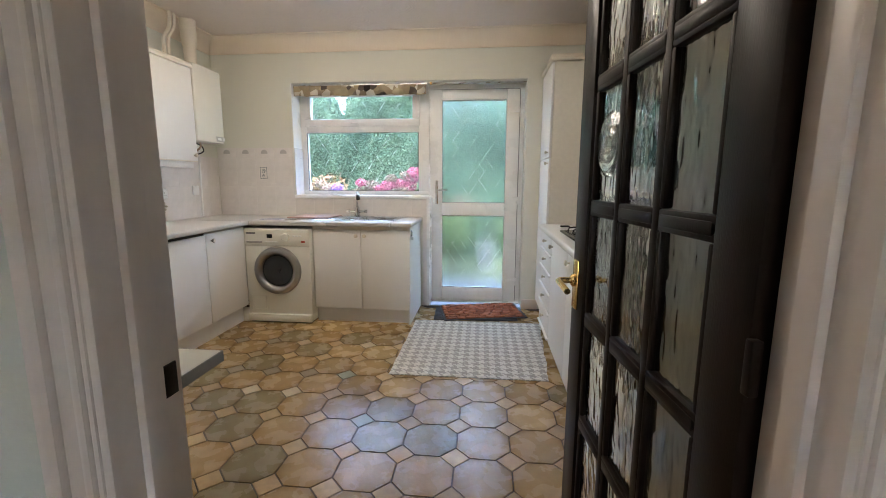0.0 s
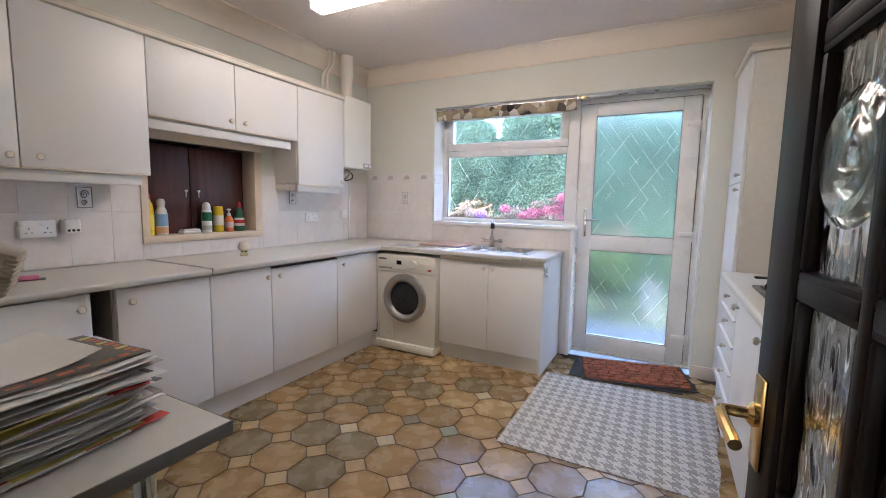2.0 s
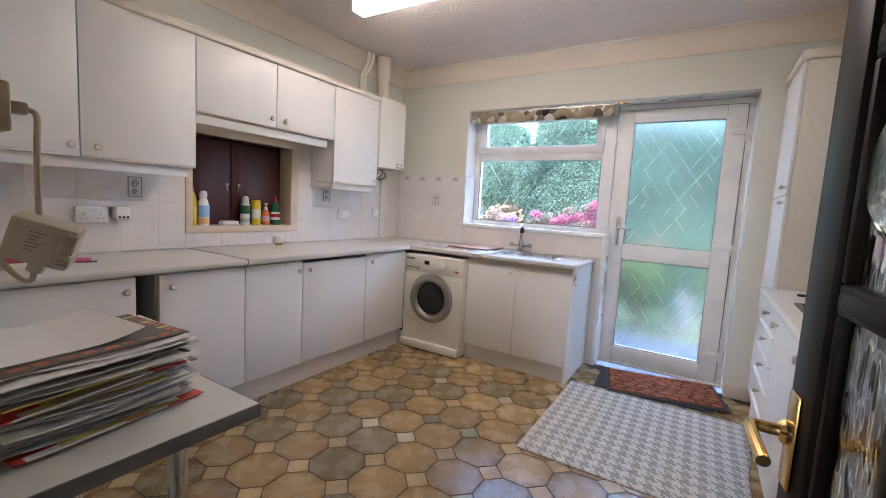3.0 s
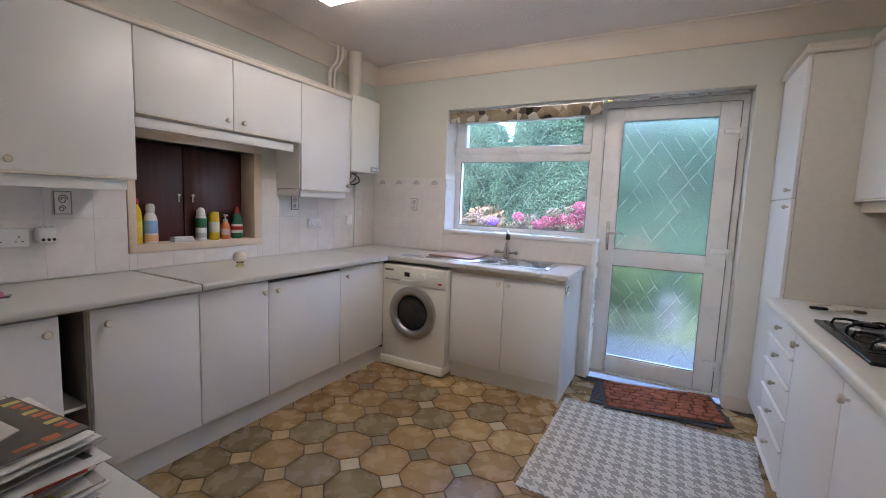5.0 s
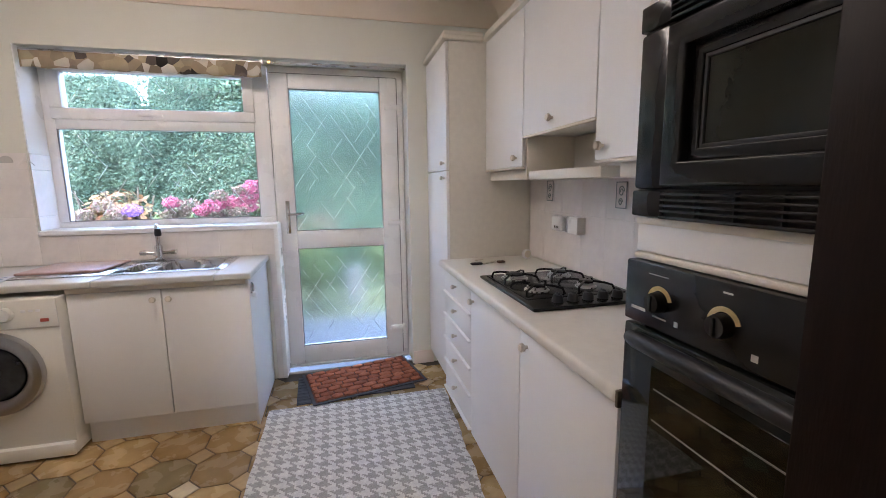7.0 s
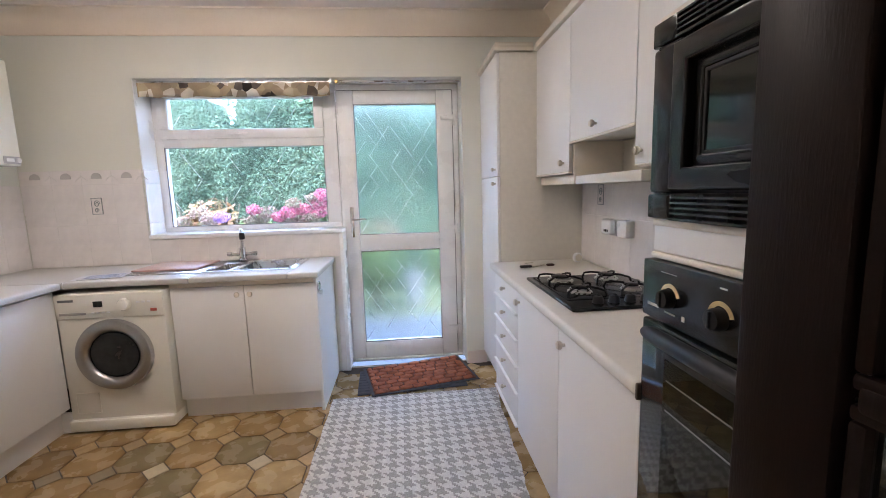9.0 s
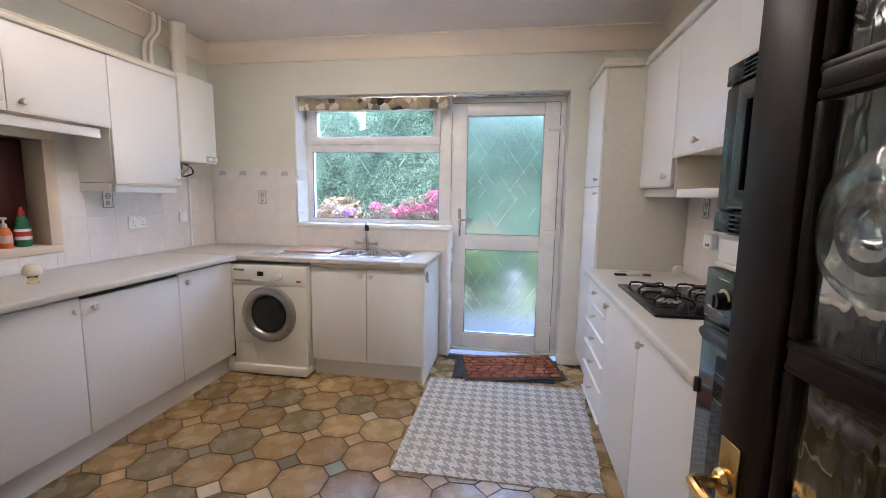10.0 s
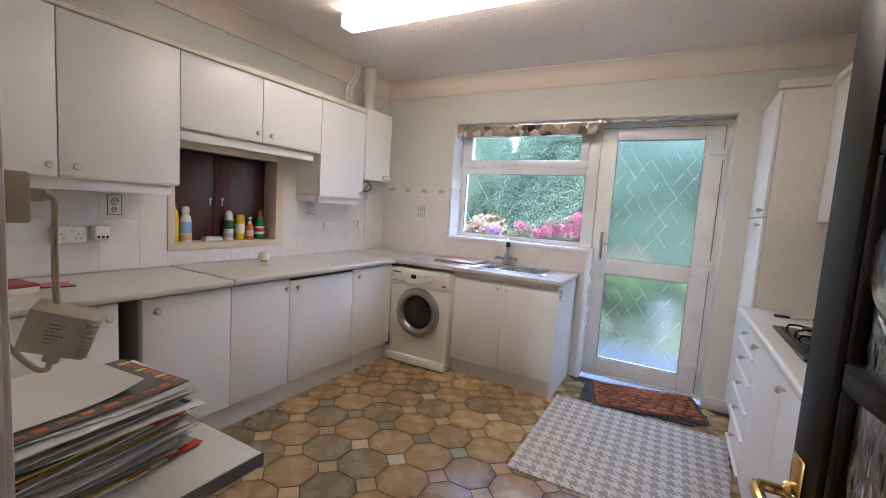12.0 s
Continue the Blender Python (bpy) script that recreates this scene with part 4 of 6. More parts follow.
for m in (on_west(3.46, 1.32), on_north(-2.265, 1.338), on_east(3.66, 1.327), on_east(3.02, 1.315)):
    copy_thing(mt, m)

# ---- the run with the hob ----
RF = 0.445   # door fronts
M_WARM = M_MEL
def runit(name, label, y0, y1):
    return thing(name, label, "cabinet", "base cabinets under the hob", at=Matrix.Translation((XR, (y0 + y1) / 2, 0)))
u = runit("drawer_cabinet", "white cabinet of five drawers with small knobs", 3.335, 3.86)
oy = 3.5975
part("carcass", bx(RF + 0.021 - XR, 3.336 - oy, 0.10, -0.012, 3.859 - oy, 0.868), M_CARC, u)
part("plinth", bx(RF + 0.06 - XR, 3.335 - oy, 0, RF + 0.075 - XR, 3.86 - oy, 0.099), M_MEL, u)
zs = (0.115, 0.295, 0.44, 0.585, 0.725, 0.862)
for z0, z1 in zip(zs, zs[1:]):
    d = part("drawer_front", bx(RF - XR, 3.338 - oy, z0 + 0.012, RF + 0.019 - XR, 3.857 - oy, z1 - 0.003, 0.004), M_MEL, u)
    part("grip_lip", bx(RF - 0.014 - XR, 3.338 - oy, z0 + 0.000, RF + 0.019 - XR, 3.857 - oy, z0 + 0.013, 0.005), M_MEL, d)
    knob(d, (RF - XR, 3.60 - oy, (z0 + z1) / 2 + 0.02), "X", -1, 0.012)
for y0, y1, ky in ((2.755, 3.333, 3.285), (2.205, 2.753, 2.69)):
    u = runit("base_cabinet", "plain white base cabinet under the hob worktop", y0, y1)
    oy = (y0 + y1) / 2
    part("carcass", bx(RF + 0.021 - XR, y0 - oy + 0.001, 0.10, -0.012, y1 - oy - 0.001, 0.868), M_CARC, u)
    part("plinth", bx(RF + 0.06 - XR, y0 - oy, 0, RF + 0.075 - XR, y1 - oy, 0.099), M_MEL, u)
    d = part("door", bx(RF - XR, y0 - oy + 0.0015, 0.105, RF + 0.019 - XR, y1 - oy - 0.0015, 0.862, 0.004), M_MEL, u)
    knob(d, (RF - XR, ky - oy, 0.815), "X", -1)
t = thing("worktop", "cream laminate worktop with a rounded front edge holding the hob", "worktop", "worktops")
part("slab", bx(RF - 0.022, 2.19, 0.868, XR - 0.011, 3.935, WT, 0.016, seg=4), M_TOPR, t)
part("end_cap", bx(RF - 0.024, 2.178, 0.869, RF + 0.06, 2.189, WT + 0.001, 0.004), mat("brown_edge", (0.10, 0.075, 0.055), 0.5, 0.2, 20), t, "bare dark brown end of the worktop")

hb = thing("gas_hob", "black enamelled four-burner gas hob with pan supports", "hob", at=Matrix.Translation((0.50, 2.76, WT)))
part("plate", bx(0, 0, 0.0005, 0.50, 0.60, 0.014, 0.006, seg=3), M_BLACK, hb)
part("well", bx(0.03, 0.12, 0.0142, 0.47, 0.585, 0.0165, 0.004), M_BLACK, hb)
for i, (cx, cy, r) in enumerate(((0.13, 0.24, 0.042), (0.13, 0.47, 0.05), (0.36, 0.24, 0.036), (0.36, 0.47, 0.045))):
    bn = part("burner", lathe([(r * 1.25, 0.016), (r * 1.25, 0.022), (r, 0.026), (r, 0.034), (r * 0.9, 0.036), (0, 0.036)], (cx, cy, 0), seg=24), M_STEEL, hb, "grey metal burner ring")
    part("burner_cap", lathe([(r * 0.85, 0.036), (r * 0.88, 0.042), (r * 0.7, 0.046), (0, 0.047)], (cx, cy, 0), seg=24), M_BLACK, bn, "black burner cap")
    for k in range(4):
        a = math.pi / 4 + k * math.pi / 2
        part("pan_support", tube([(cx + 0.03 * math.cos(a), cy + 0.03 * math.sin(a), 0.044), (cx + 0.075 * math.cos(a), cy + 0.075 * math.sin(a), 0.043), (cx + 0.11 * math.cos(a), cy + 0.105 * math.sin(a), 0.036), (cx + 0.118 * math.cos(a), cy + 0.118 * math.sin(a), 0.016)], 0.005, 6), M_BLACK, hb)
for i in range(5):
    k = part("control_knob", lathe([(0.021, 0.014), (0.022, 0.02), (0.018, 0.038), (0.015, 0.042), (0, 0.043)], (0.13 + 0.065 * i, 0.065, 0), seg=18), M_BLKPL, hb)
    part("grip_bar", bx(0.126 + 0.065 * i, 0.05, 0.042, 0.134 + 0.065 * i, 0.08, 0.05, 0.003), M_BLKPL, k)

TY, TX = 3.94, 0.484
u = thing("larder_cabinet", "tall white larder cabinet beside the garden door", "cabinet", at=Matrix.Translation((XR, TY, 0)))
part("side_panel", bx(TX + 0.02 - XR, 0, 0, -0.003, 0.018, 2.20, 0.002), M_TOPR, u, "cream side panel")
part("carcass", bx(TX + 0.021 - XR, 0.0185, 0.10, -0.003, YB - TY - 0.004, 2.20), M_CARC, u)
part("plinth", bx(TX + 0.06 - XR, 0.02, 0, TX + 0.075 - XR, YB - TY - 0.004, 0.099), M_MEL, u)
for z0, z1, kz in ((0.105, 1.452, 1.41), (1.458, 2.197, 1.50)):
    d = part("door", bx(TX - XR, 0.002, z0, TX + 0.019 - XR, YB - TY - 0.006, z1, 0.004), M_MEL, u)
    knob(d, (TX - XR, 0.05, kz), "X", -1, 0.012)
part("screw_cap", lathe([(0.005, 0), (0.005, -0.002), (0, -0.002)], (-0.30, 0, 2.10), "Y", 10), M_DARK, u)

RUX = 0.735
def rupper(y0, y1, z0, label, ky=None, knob_z=0.045):
    u = thing("wall_cabinet", label, "cabinet", "wall cabinets over the hob", at=Matrix.Translation((XR, (y0 + y1) / 2, z0)))
    oy, dx = (y0 + y1) / 2, RUX - XR
    part("carcass", bx(dx + 0.021, y0 - oy + 0.001, 0.004, -0.002, y1 - oy - 0.001, 2.20 - z0), M_MEL, u)
    d = part("door", bx(dx, y0 - oy + 0.002, 0, dx + 0.019, y1 - oy - 0.002, 2.20 - z0, 0.003), M_MEL, u)
    part("edge_trim", bx(dx - 0.003, y0 - oy + 0.002, -0.012, dx + 0.019, y1 - oy - 0.002, -0.0005, 0.005), M_CREAM, d, "cream rounded bottom edge")
    if ky is not None:
        knob(d, (dx, ky - oy, knob_z), "X", -1)
    return u
rupper(3.40, 3.937, 1.455, "white wall cabinet beside the larder", 3.47)
rupper(2.785, 3.398, 1.60, "short white wall cabinet over an open cooker hood niche", 3.10)
rupper(2.20, 2.783, 1.45, "white wall cabinet beside the oven housing", 2.735)
b = bx(RUX - 0.02, 2.20, 2.203, RUX + 0.045, 3.94, 2.232, 0.008)
bx(RUX - 0.008, 2.20, 2.232, RUX + 0.03, 3.94, 2.255, 0.006, b)
bx(TX - 0.02, TY - 0.022, 2.203, RUX - 0.02, TY + 0.03, 2.232, 0.008, b)
bx(TX - 0.008, TY - 0.01, 2.232, RUX - 0.02, TY + 0.02, 2.255, 0.006, b)
bx(TX - 0.02, TY + 0.03, 2.203, TX + 0.03, YB - 0.002, 2.232, 0.008, b)
bx(TX - 0.008, TY + 0.02, 2.232, TX + 0.02, YB - 0.002, 2.255, 0.006, b)
strip("cornice", "cream moulded cornice over the larder and wall cabinets", b, M_CREAM, "cornice")
strip("pelmet", "cream light pelmet under the wall cabinets", bx(RUX + 0.03, 3.41, 1.39, RUX + 0.055, 3.935, 1.442, 0.006), M_CREAM, "pelmet")
strip("pelmet", "cream light pelmet under the wall cabinets", bx(RUX + 0.03, 2.20, 1.385, RUX + 0.055, 2.68, 1.436, 0.006), M_CREAM, "pelmet")
hd = thing("hood_niche", "open niche for a cooker hood with a plain back board", "shelf", at=Matrix.Translation((XR, 3.09, 1.40)))
part("back_board", bx(-0.03, -0.305, 0.0, -0.012, 0.305, 0.2), M_CARC, hd)
part("side_board", bx(RUX + 0.02 - XR, 0.295, 0.0, -0.03, 0.309, 0.2, 0.002), M_CREAM, hd)
part("base_board", bx(RUX + 0.03 - XR, -0.305, -0.012, -0.03, 0.295, 0.03, 0.003), M_CARC, hd)

# oven housing
OY0, OY1, OX = 1.60, 2.176, 0.445
u = thing("oven_housing", "tall white oven housing cabinet", "cabinet", at=Matrix.Translation((XR, OY1, 0)))
W = OY1 - OY0
part("side_panel", bx(OX + 0.01 - XR, -0.018, 0, -0.003, 0, 2.175, 0.002), M_MEL, u)
part("side_panel", bx(OX + 0.01 - XR, -W, 0, -0.003, -W + 0.018, 2.175, 0.002), M_MEL, u)
part("carcass_back", bx(-0.02, -W + 0.018, 0.1, -0.003, -0.018, 2.175), M_CARC, u)
part("plinth", bx(OX + 0.06 - XR, -W, 0, OX + 0.075 - XR, 0, 0.099), M_MEL, u)
part("filler_board", bx(OX - XR, -W + 0.002, 1.228, OX + 0.018 - XR, -0.002, 1.296, 0.004), M_MEL, u, "white board between the ovens")
part("trim_strip", bx(OX - 0.006 - XR, -W + 0.002, 1.213, OX + 0.018 - XR, -0.002, 1.227, 0.005), M_CREAM, u, "cream edge strip")
part("trim_strip", bx(OX - 0.003 - XR, -W + 0.002, 1.284, OX + 0.0 - XR, -0.002, 1.298, 0.002), M_CREAM, u, "pale wood edge strip")
d = part("door", bx(OX - XR, -W + 0.002, 1.715, OX + 0.019 - XR, -0.002, 2.172, 0.004), M_MEL, u)
part("edge_trim", bx(OX - 0.004 - XR, -W + 0.002, 1.700, OX + 0.019 - XR, -0.002, 1.7145, 0.005), M_CREAM, d)
d = part("door", bx(OX - XR, -W + 0.002, 0.105, OX + 0.019 - XR, -0.002, 0.60, 0.004), M_MEL, u)
knob(d, (OX - XR, -0.06, 0.57), "X", -1)
strip("cornice", "cream moulded cornice over the oven housing", bx(OX - 0.02, OY0, 2.178, OX + 0.045, OY1 + 0.01, 2.215, 0.01), M_CREAM, "cornice")

mw = thing("microwave", "black built-in microwave oven with vented frame", "microwave", at=Matrix.Translation((OX, OY1, 1.30)))
part("case", bx(0.012, -W + 0.02, 0.01, 0.40, -0.02, 0.385), M_BLKPL, mw)
part("side_frame", bx(-0.016, -0.082, 0.055, 0.012, -0.002, 0.348, 0.008), M_BLACK, mw)
part("side_frame", bx(-0.016, -W + 0.002, 0.055, 0.012, -W + 0.03, 0.348, 0.006), M_BLACK, mw)
for z0, z1 in ((0.0, 0.054), (0.349, 0.40)):
    g = part("vent_grille", bx(-0.006, -W + 0.002, z0, 0.012, -0.002, z1, 0.003), M_DARK, mw)
    part("vent_end", bx(-0.018, -0.080, z0 + 0.002, -0.005, -0.002, z1 - 0.002, 0.004), M_BLACK, g)
    part("vent_lip", bx(-0.022, -W + 0.002, z0, -0.005, -0.081, z0 + 0.006, 0.002), M_BLACK, g)
    for k in range(4):
        zz = z0 + 0.012 + k * (z1 - z0 - 0.012) / 4
        part("louvre", bx(-0.020, -W + 0.002, zz, -0.005, -0.081, zz + 0.005, 0.002), M_BLACK, g)
    for k in range(5):
        part("louvre_rib", bx(-0.017, -0.16 - k * 0.075, z0 + 0.006, -0.006, -0.157 - k * 0.075, z1 - 0.003), M_BLKPL, g)


def upright_ring(y0, z0, y1, z1, w, x0, x1, bevel):
    """A rectangular frame facing along x, in one piece."""
    t = bmesh.new()
    out = [t.verts.new((x1, y, z)) for y, z in ((y0, z0), (y1, z0), (y1, z1), (y0, z1))]
    inn = [t.verts.new((x1, y, z)) for y, z in ((y0 + w, z0 + w), (y1 - w, z0 + w), (y1 - w, z1 - w), (y0 + w, z1 - w))]
    faces = [t.faces.new((out[i], out[(i + 1) % 4], inn[(i + 1) % 4], inn[i])) for i in range(4)]
    made = bmesh.ops.extrude_face_region(t, geom=faces)
    bmesh.ops.translate(t, verts=[v for v in made["geom"] if isinstance(v, bmesh.types.BMVert)], vec=(x0 - x1, 0, 0))
    bmesh.ops.recalc_face_normals(t, faces=t.faces[:])
    rim = [e for e in t.edges if all(abs(v.co.x - x0) < 1e-6 for v in e.verts) and e.calc_face_angle(0) > 0.5]
    bmesh.ops.bevel(t, geom=rim, offset=bevel, segments=3, affect="EDGES", profile=0.5)
    return t


dr = part("oven_door", upright_ring(-W + 0.14, 0.060, -0.086, 0.340, 0.044, -0.030, 0.004, 0.007), M_BLACK, mw)
part("door_back", bx(0.000, -W + 0.145, 0.065, 0.008, -0.091, 0.335), M_BLKPL, dr)
part("window_bezel", upright_ring(-W + 0.183, 0.103, -0.129, 0.297, 0.022, -0.012, 0.002, 0.005), M_BLACK, dr)
part("inner_bezel", upright_ring(-W + 0.204, 0.124, -0.150, 0.276, 0.007, -0.008, 0.0, 0.002), M_BLKPL, dr)
part("door_glass", bx(-0.0045, -W + 0.21, 0.13, -0.0005, -0.156, 0.27), M_BLKGL, dr, "dark reflective glass")
part("button_panel", bx(-0.024, -W + 0.03, 0.065, 0.0, -W + 0.135, 0.34, 0.006), M_BLACK, mw)

ov = thing("oven", "black built-in single oven with two dials and a bar handle", "oven", at=Matrix.Translation((OX, OY1, 0.61)))
part("case", bx(0.015, -W + 0.02, 0, 0.5, -0.02, 0.595), M_BLKPL, ov)
fa = part("control_panel", bx(-0.022, -W + 0.002, 0.475, 0.014, -0.002, 0.602, 0.005), M_BLACK, ov)
M_DIALP = mat("cream_dial_print", (0.62, 0.5, 0.25), 0.4, 0.1, 30)
for dy in (-0.101, -0.240):
    bm = bmesh.new()
    arc = [radians(0 + 165 * i / 20) for i in range(21)]
    inn, out = ([bm.verts.new((-0.0235, dy + q * math.cos(a), 0.532 + q * math.sin(a))) for a in arc] for q in (0.0225, 0.031))
    for i in range(20):
        bm.faces.new((inn[i], inn[i + 1], out[i + 1], out[i]))
    r_ = bmesh.ops.extrude_face_region(bm, geom=bm.faces[:])
    bmesh.ops.translate(bm, verts=[v for v in r_["geom"] if isinstance(v, bmesh.types.BMVert)], vec=(0.0018, 0, 0))
    bmesh.ops.recalc_face_normals(bm, faces=bm.faces[:])
    part("dial_scale", bm, M_DIALP, fa, "cream printed scale")
    k = part("dial", lathe([(0.020, 0.0), (0.020, -0.012), (0.0175, -0.020), (0.0, -0.022)], (-0.022, dy, 0.532), "X", 24), M_BLKPL, fa)
    part("dial_grip", bx(-0.047, dy - 0.0035, 0.517, -0.042, dy + 0.0035, 0.547, 0.002), M_BLKPL, k)
M_LETTER = mat("pale_lettering", (0.55, 0.55, 0.52), 0.5)
for y0, y1, z0, z1 in ((-0.025, -0.065, 0.503, 0.509), (-0.085, -0.12, 0.500, 0.503), (-0.140, -0.149, 0.497, 0.507), (-0.290, -0.301, 0.494, 0.505), (-0.07, -0.12, 0.582, 0.5835), (-0.235, -0.252, 0.584, 0.587)):
    part("printed_mark", bx(-0.0228, y1, z0, -0.0215, y0, z1), M_LETTER, fa)
dr = part("oven_door", bx(-0.020, -W + 0.002, 0.01, 0.014, -0.002, 0.468, 0.006), M_BLKGL, ov, "black glass oven door")
part("handle_bar", lathe([(0.0, -W + 0.01), (0.014, -W + 0.012), (0.018, -W + 0.03), (0.018, -0.05), (0.012, -0.025), (0.0, -0.02)], (-0.026, 0, 0.44), "Y", 20), M_BLKPL, dr, "round black bar handle")
part("inner_window", bx(-0.0215, -W + 0.09, 0.06, -0.0195, -0.09, 0.40), glass("dark_oven_glass", (0.1, 0.12, 0.08), 0.02), dr)
for z in (0.29, 0.355):
    part("shelf_edge", bx(-0.0222, -W + 0.10, z, -0.0205, -0.10, z + 0.003), mat("shelf_wire", (0.22, 0.22, 0.2), 0.4), dr, "pale edge of an oven shelf")

# things on the hob worktop
M_LEATH = mat("dark_key_fob", (0.02, 0.02, 0.022), 0.5)
ks = thing("keys", "bunch of keys with a black fob on the worktop", "keys", at=pose(0.66, 3.70, WT, 0, 0, 6))
part("fob", bx(-0.10, -0.012, 0.001, -0.03, 0.016, 0.014, 0.005), M_LEATH, ks)
part("fob", bx(0.07, -0.01, 0.001, 0.115, 0.02, 0.014, 0.006), mat("brown_tag", (0.12, 0.07, 0.05), 0.5), ks)
for i, (x, y, r) in enumerate(((-0.005, 0.005, 20), (0.02, 0.0, -15), (0.045, 0.012, 40), (-0.02, 0.08, 10))):
    k = part("key", prism([(0, -0.004), (0.035, -0.004), (0.038, 0), (0.035, 0.004), (0, 0.004), (-0.008, 0.011), (-0.02, 0.008), (-0.02, -0.008), (-0.008, -0.011)], 0.002 + 0.003 * i, 0.0045 + 0.003 * i), M_NICKEL, ks)
    k.matrix_local = pose(x, y, 0, 0, 0, r)
ds = thing("salt_disc", "round white plastic timer standing on the worktop", "timer", at=pose(0.955, 3.80, WT + 0.03, 0, 0, 10))
part("disc", lathe([(0.0, -0.012), (0.026, -0.012), (0.03, -0.008), (0.03, 0.008), (0.026, 0.012), (0.0, 0.013)], (0, 0, 0), "Y", 28), M_PVC, ds)
part("face_ring", lathe([(0.022, -0.0125), (0.022, -0.015), (0.018, -0.015), (0.0, -0.014)], (0, 0, 0), "Y", 24), M_CREAM, ds)

# things on the long worktop
nl = thing("air_freshener", "small white dome plug-in light on the worktop", "night light", at=Matrix.Translation((-2.43, 2.735, WT)))
part("dome", lathe([(0.036, 0.045), (0.040, 0.055), (0.038, 0.075), (0.026, 0.095), (0.0, 0.102)], seg=24), M_CREAM, nl, "cream dome")
part("stand", lathe([(0.022, 0.0), (0.024, 0.004), (0.02, 0.03), (0.03, 0.045), (0, 0.046)], seg=20), glass("amber_plastic", (0.85, 0.78, 0.5), 0.1), nl, "yellowish clear base")
pk = thing("pink_packet", "pink packet in clear plastic on the worktop", "packet", at=pose(-2.45, 1.62, WT - 0.003, 0, 0, 70))
part("packet", bx(-0.05, -0.02, 0.001, 0.05, 0.02, 0.022, 0.008), mat("pink_plastic", (0.75, 0.22, 0.38), 0.4), pk)
part("film", bx(-0.11, -0.035, 0.0005, 0.07, 0.04, 0.004, 0.002), glass("clear_film", (0.95, 0.95, 0.95), 0.1), pk)
bk = thing("red_box", "flat red box lying on the worktop", "box", at=pose(-2.42, 1.42, WT - 0.003, 0, 0, 8))
part("box_base", bx(-0.09, -0.10, 0.0005, 0.09, 0.10, 0.03, 0.003), M_CREAM, bk)
part("lid", bx(-0.092, -0.102, 0.03, 0.092, 0.102, 0.042, 0.003), mat("red_card", (0.36, 0.05, 0.06), 0.5), bk, "dark red lid")

# ---- table and post ----
tb = thing("kitchen_table", "light grey laminate table with a dark grey edge", "table", at=Matrix.Translation((-1.237, 1.181, 0)))
TXR, TYF, TZ = 0.455, 0.275, 0.765
part("tabletop", bx(-TXR, -0.225, TZ - 0.03, TXR - 0.004, TYF - 0.004, TZ, 0.002), mat("table_laminate", (0.6, 0.59, 0.55), 0.35, 0.04, 20, 0.03, 250), tb)
M_TEDGE = mat("table_edge", (0.17, 0.17, 0.165), 0.4, 0.06, 20)
part("edge_strip", bx(TXR - 0.004, -0.225, TZ - 0.034, TXR, TYF, TZ - 0.001, 0.001), M_TEDGE, tb, "dark grey edge strip")
part("edge_strip", bx(-TXR, TYF - 0.004, TZ - 0.034, TXR - 0.004, TYF, TZ - 0.001, 0.001), M_TEDGE, tb, "dark grey edge strip")
for lx in (-TXR + 0.06, TXR - 0.16):
    for ly in (-0.19, TYF - 0.12):
        part("leg", bx(lx - 0.018, ly - 0.018, 0, lx + 0.018, ly + 0.018, TZ - 0.034, 0.004), M_STEEL, tb)

PAPERS = [(0.78, 0.77, 0.75), (0.68, 0.67, 0.64), (0.82, 0.81, 0.80), (0.60, 0.06, 0.03), (0.5, 0.48, 0.45), (0.12, 0.11, 0.1), (0.68, 0.66, 0.6), (0.35, 0.38, 0.42), (0.66, 0.58, 0.16), (0.80, 0.80, 0.79)]
PM = [mat("paper_%s" % n, c, 0.4, 0.12, 25) for n, c in zip("abcdefghij", PAPERS)]
rnd = random.Random(4)
zt = TZ
order = [2, 9, 3, 2, 9, 0, 4, 2, 7, 0, 1, 9, 4, 2, 6, 0, 2, 9, 4, 1, 8, 2, 5, 9, 6, 3, 3, 2, 9, 0, 5, 2, 1, 9, 2, 5, 4, 9, 0, 2, 9, 2]
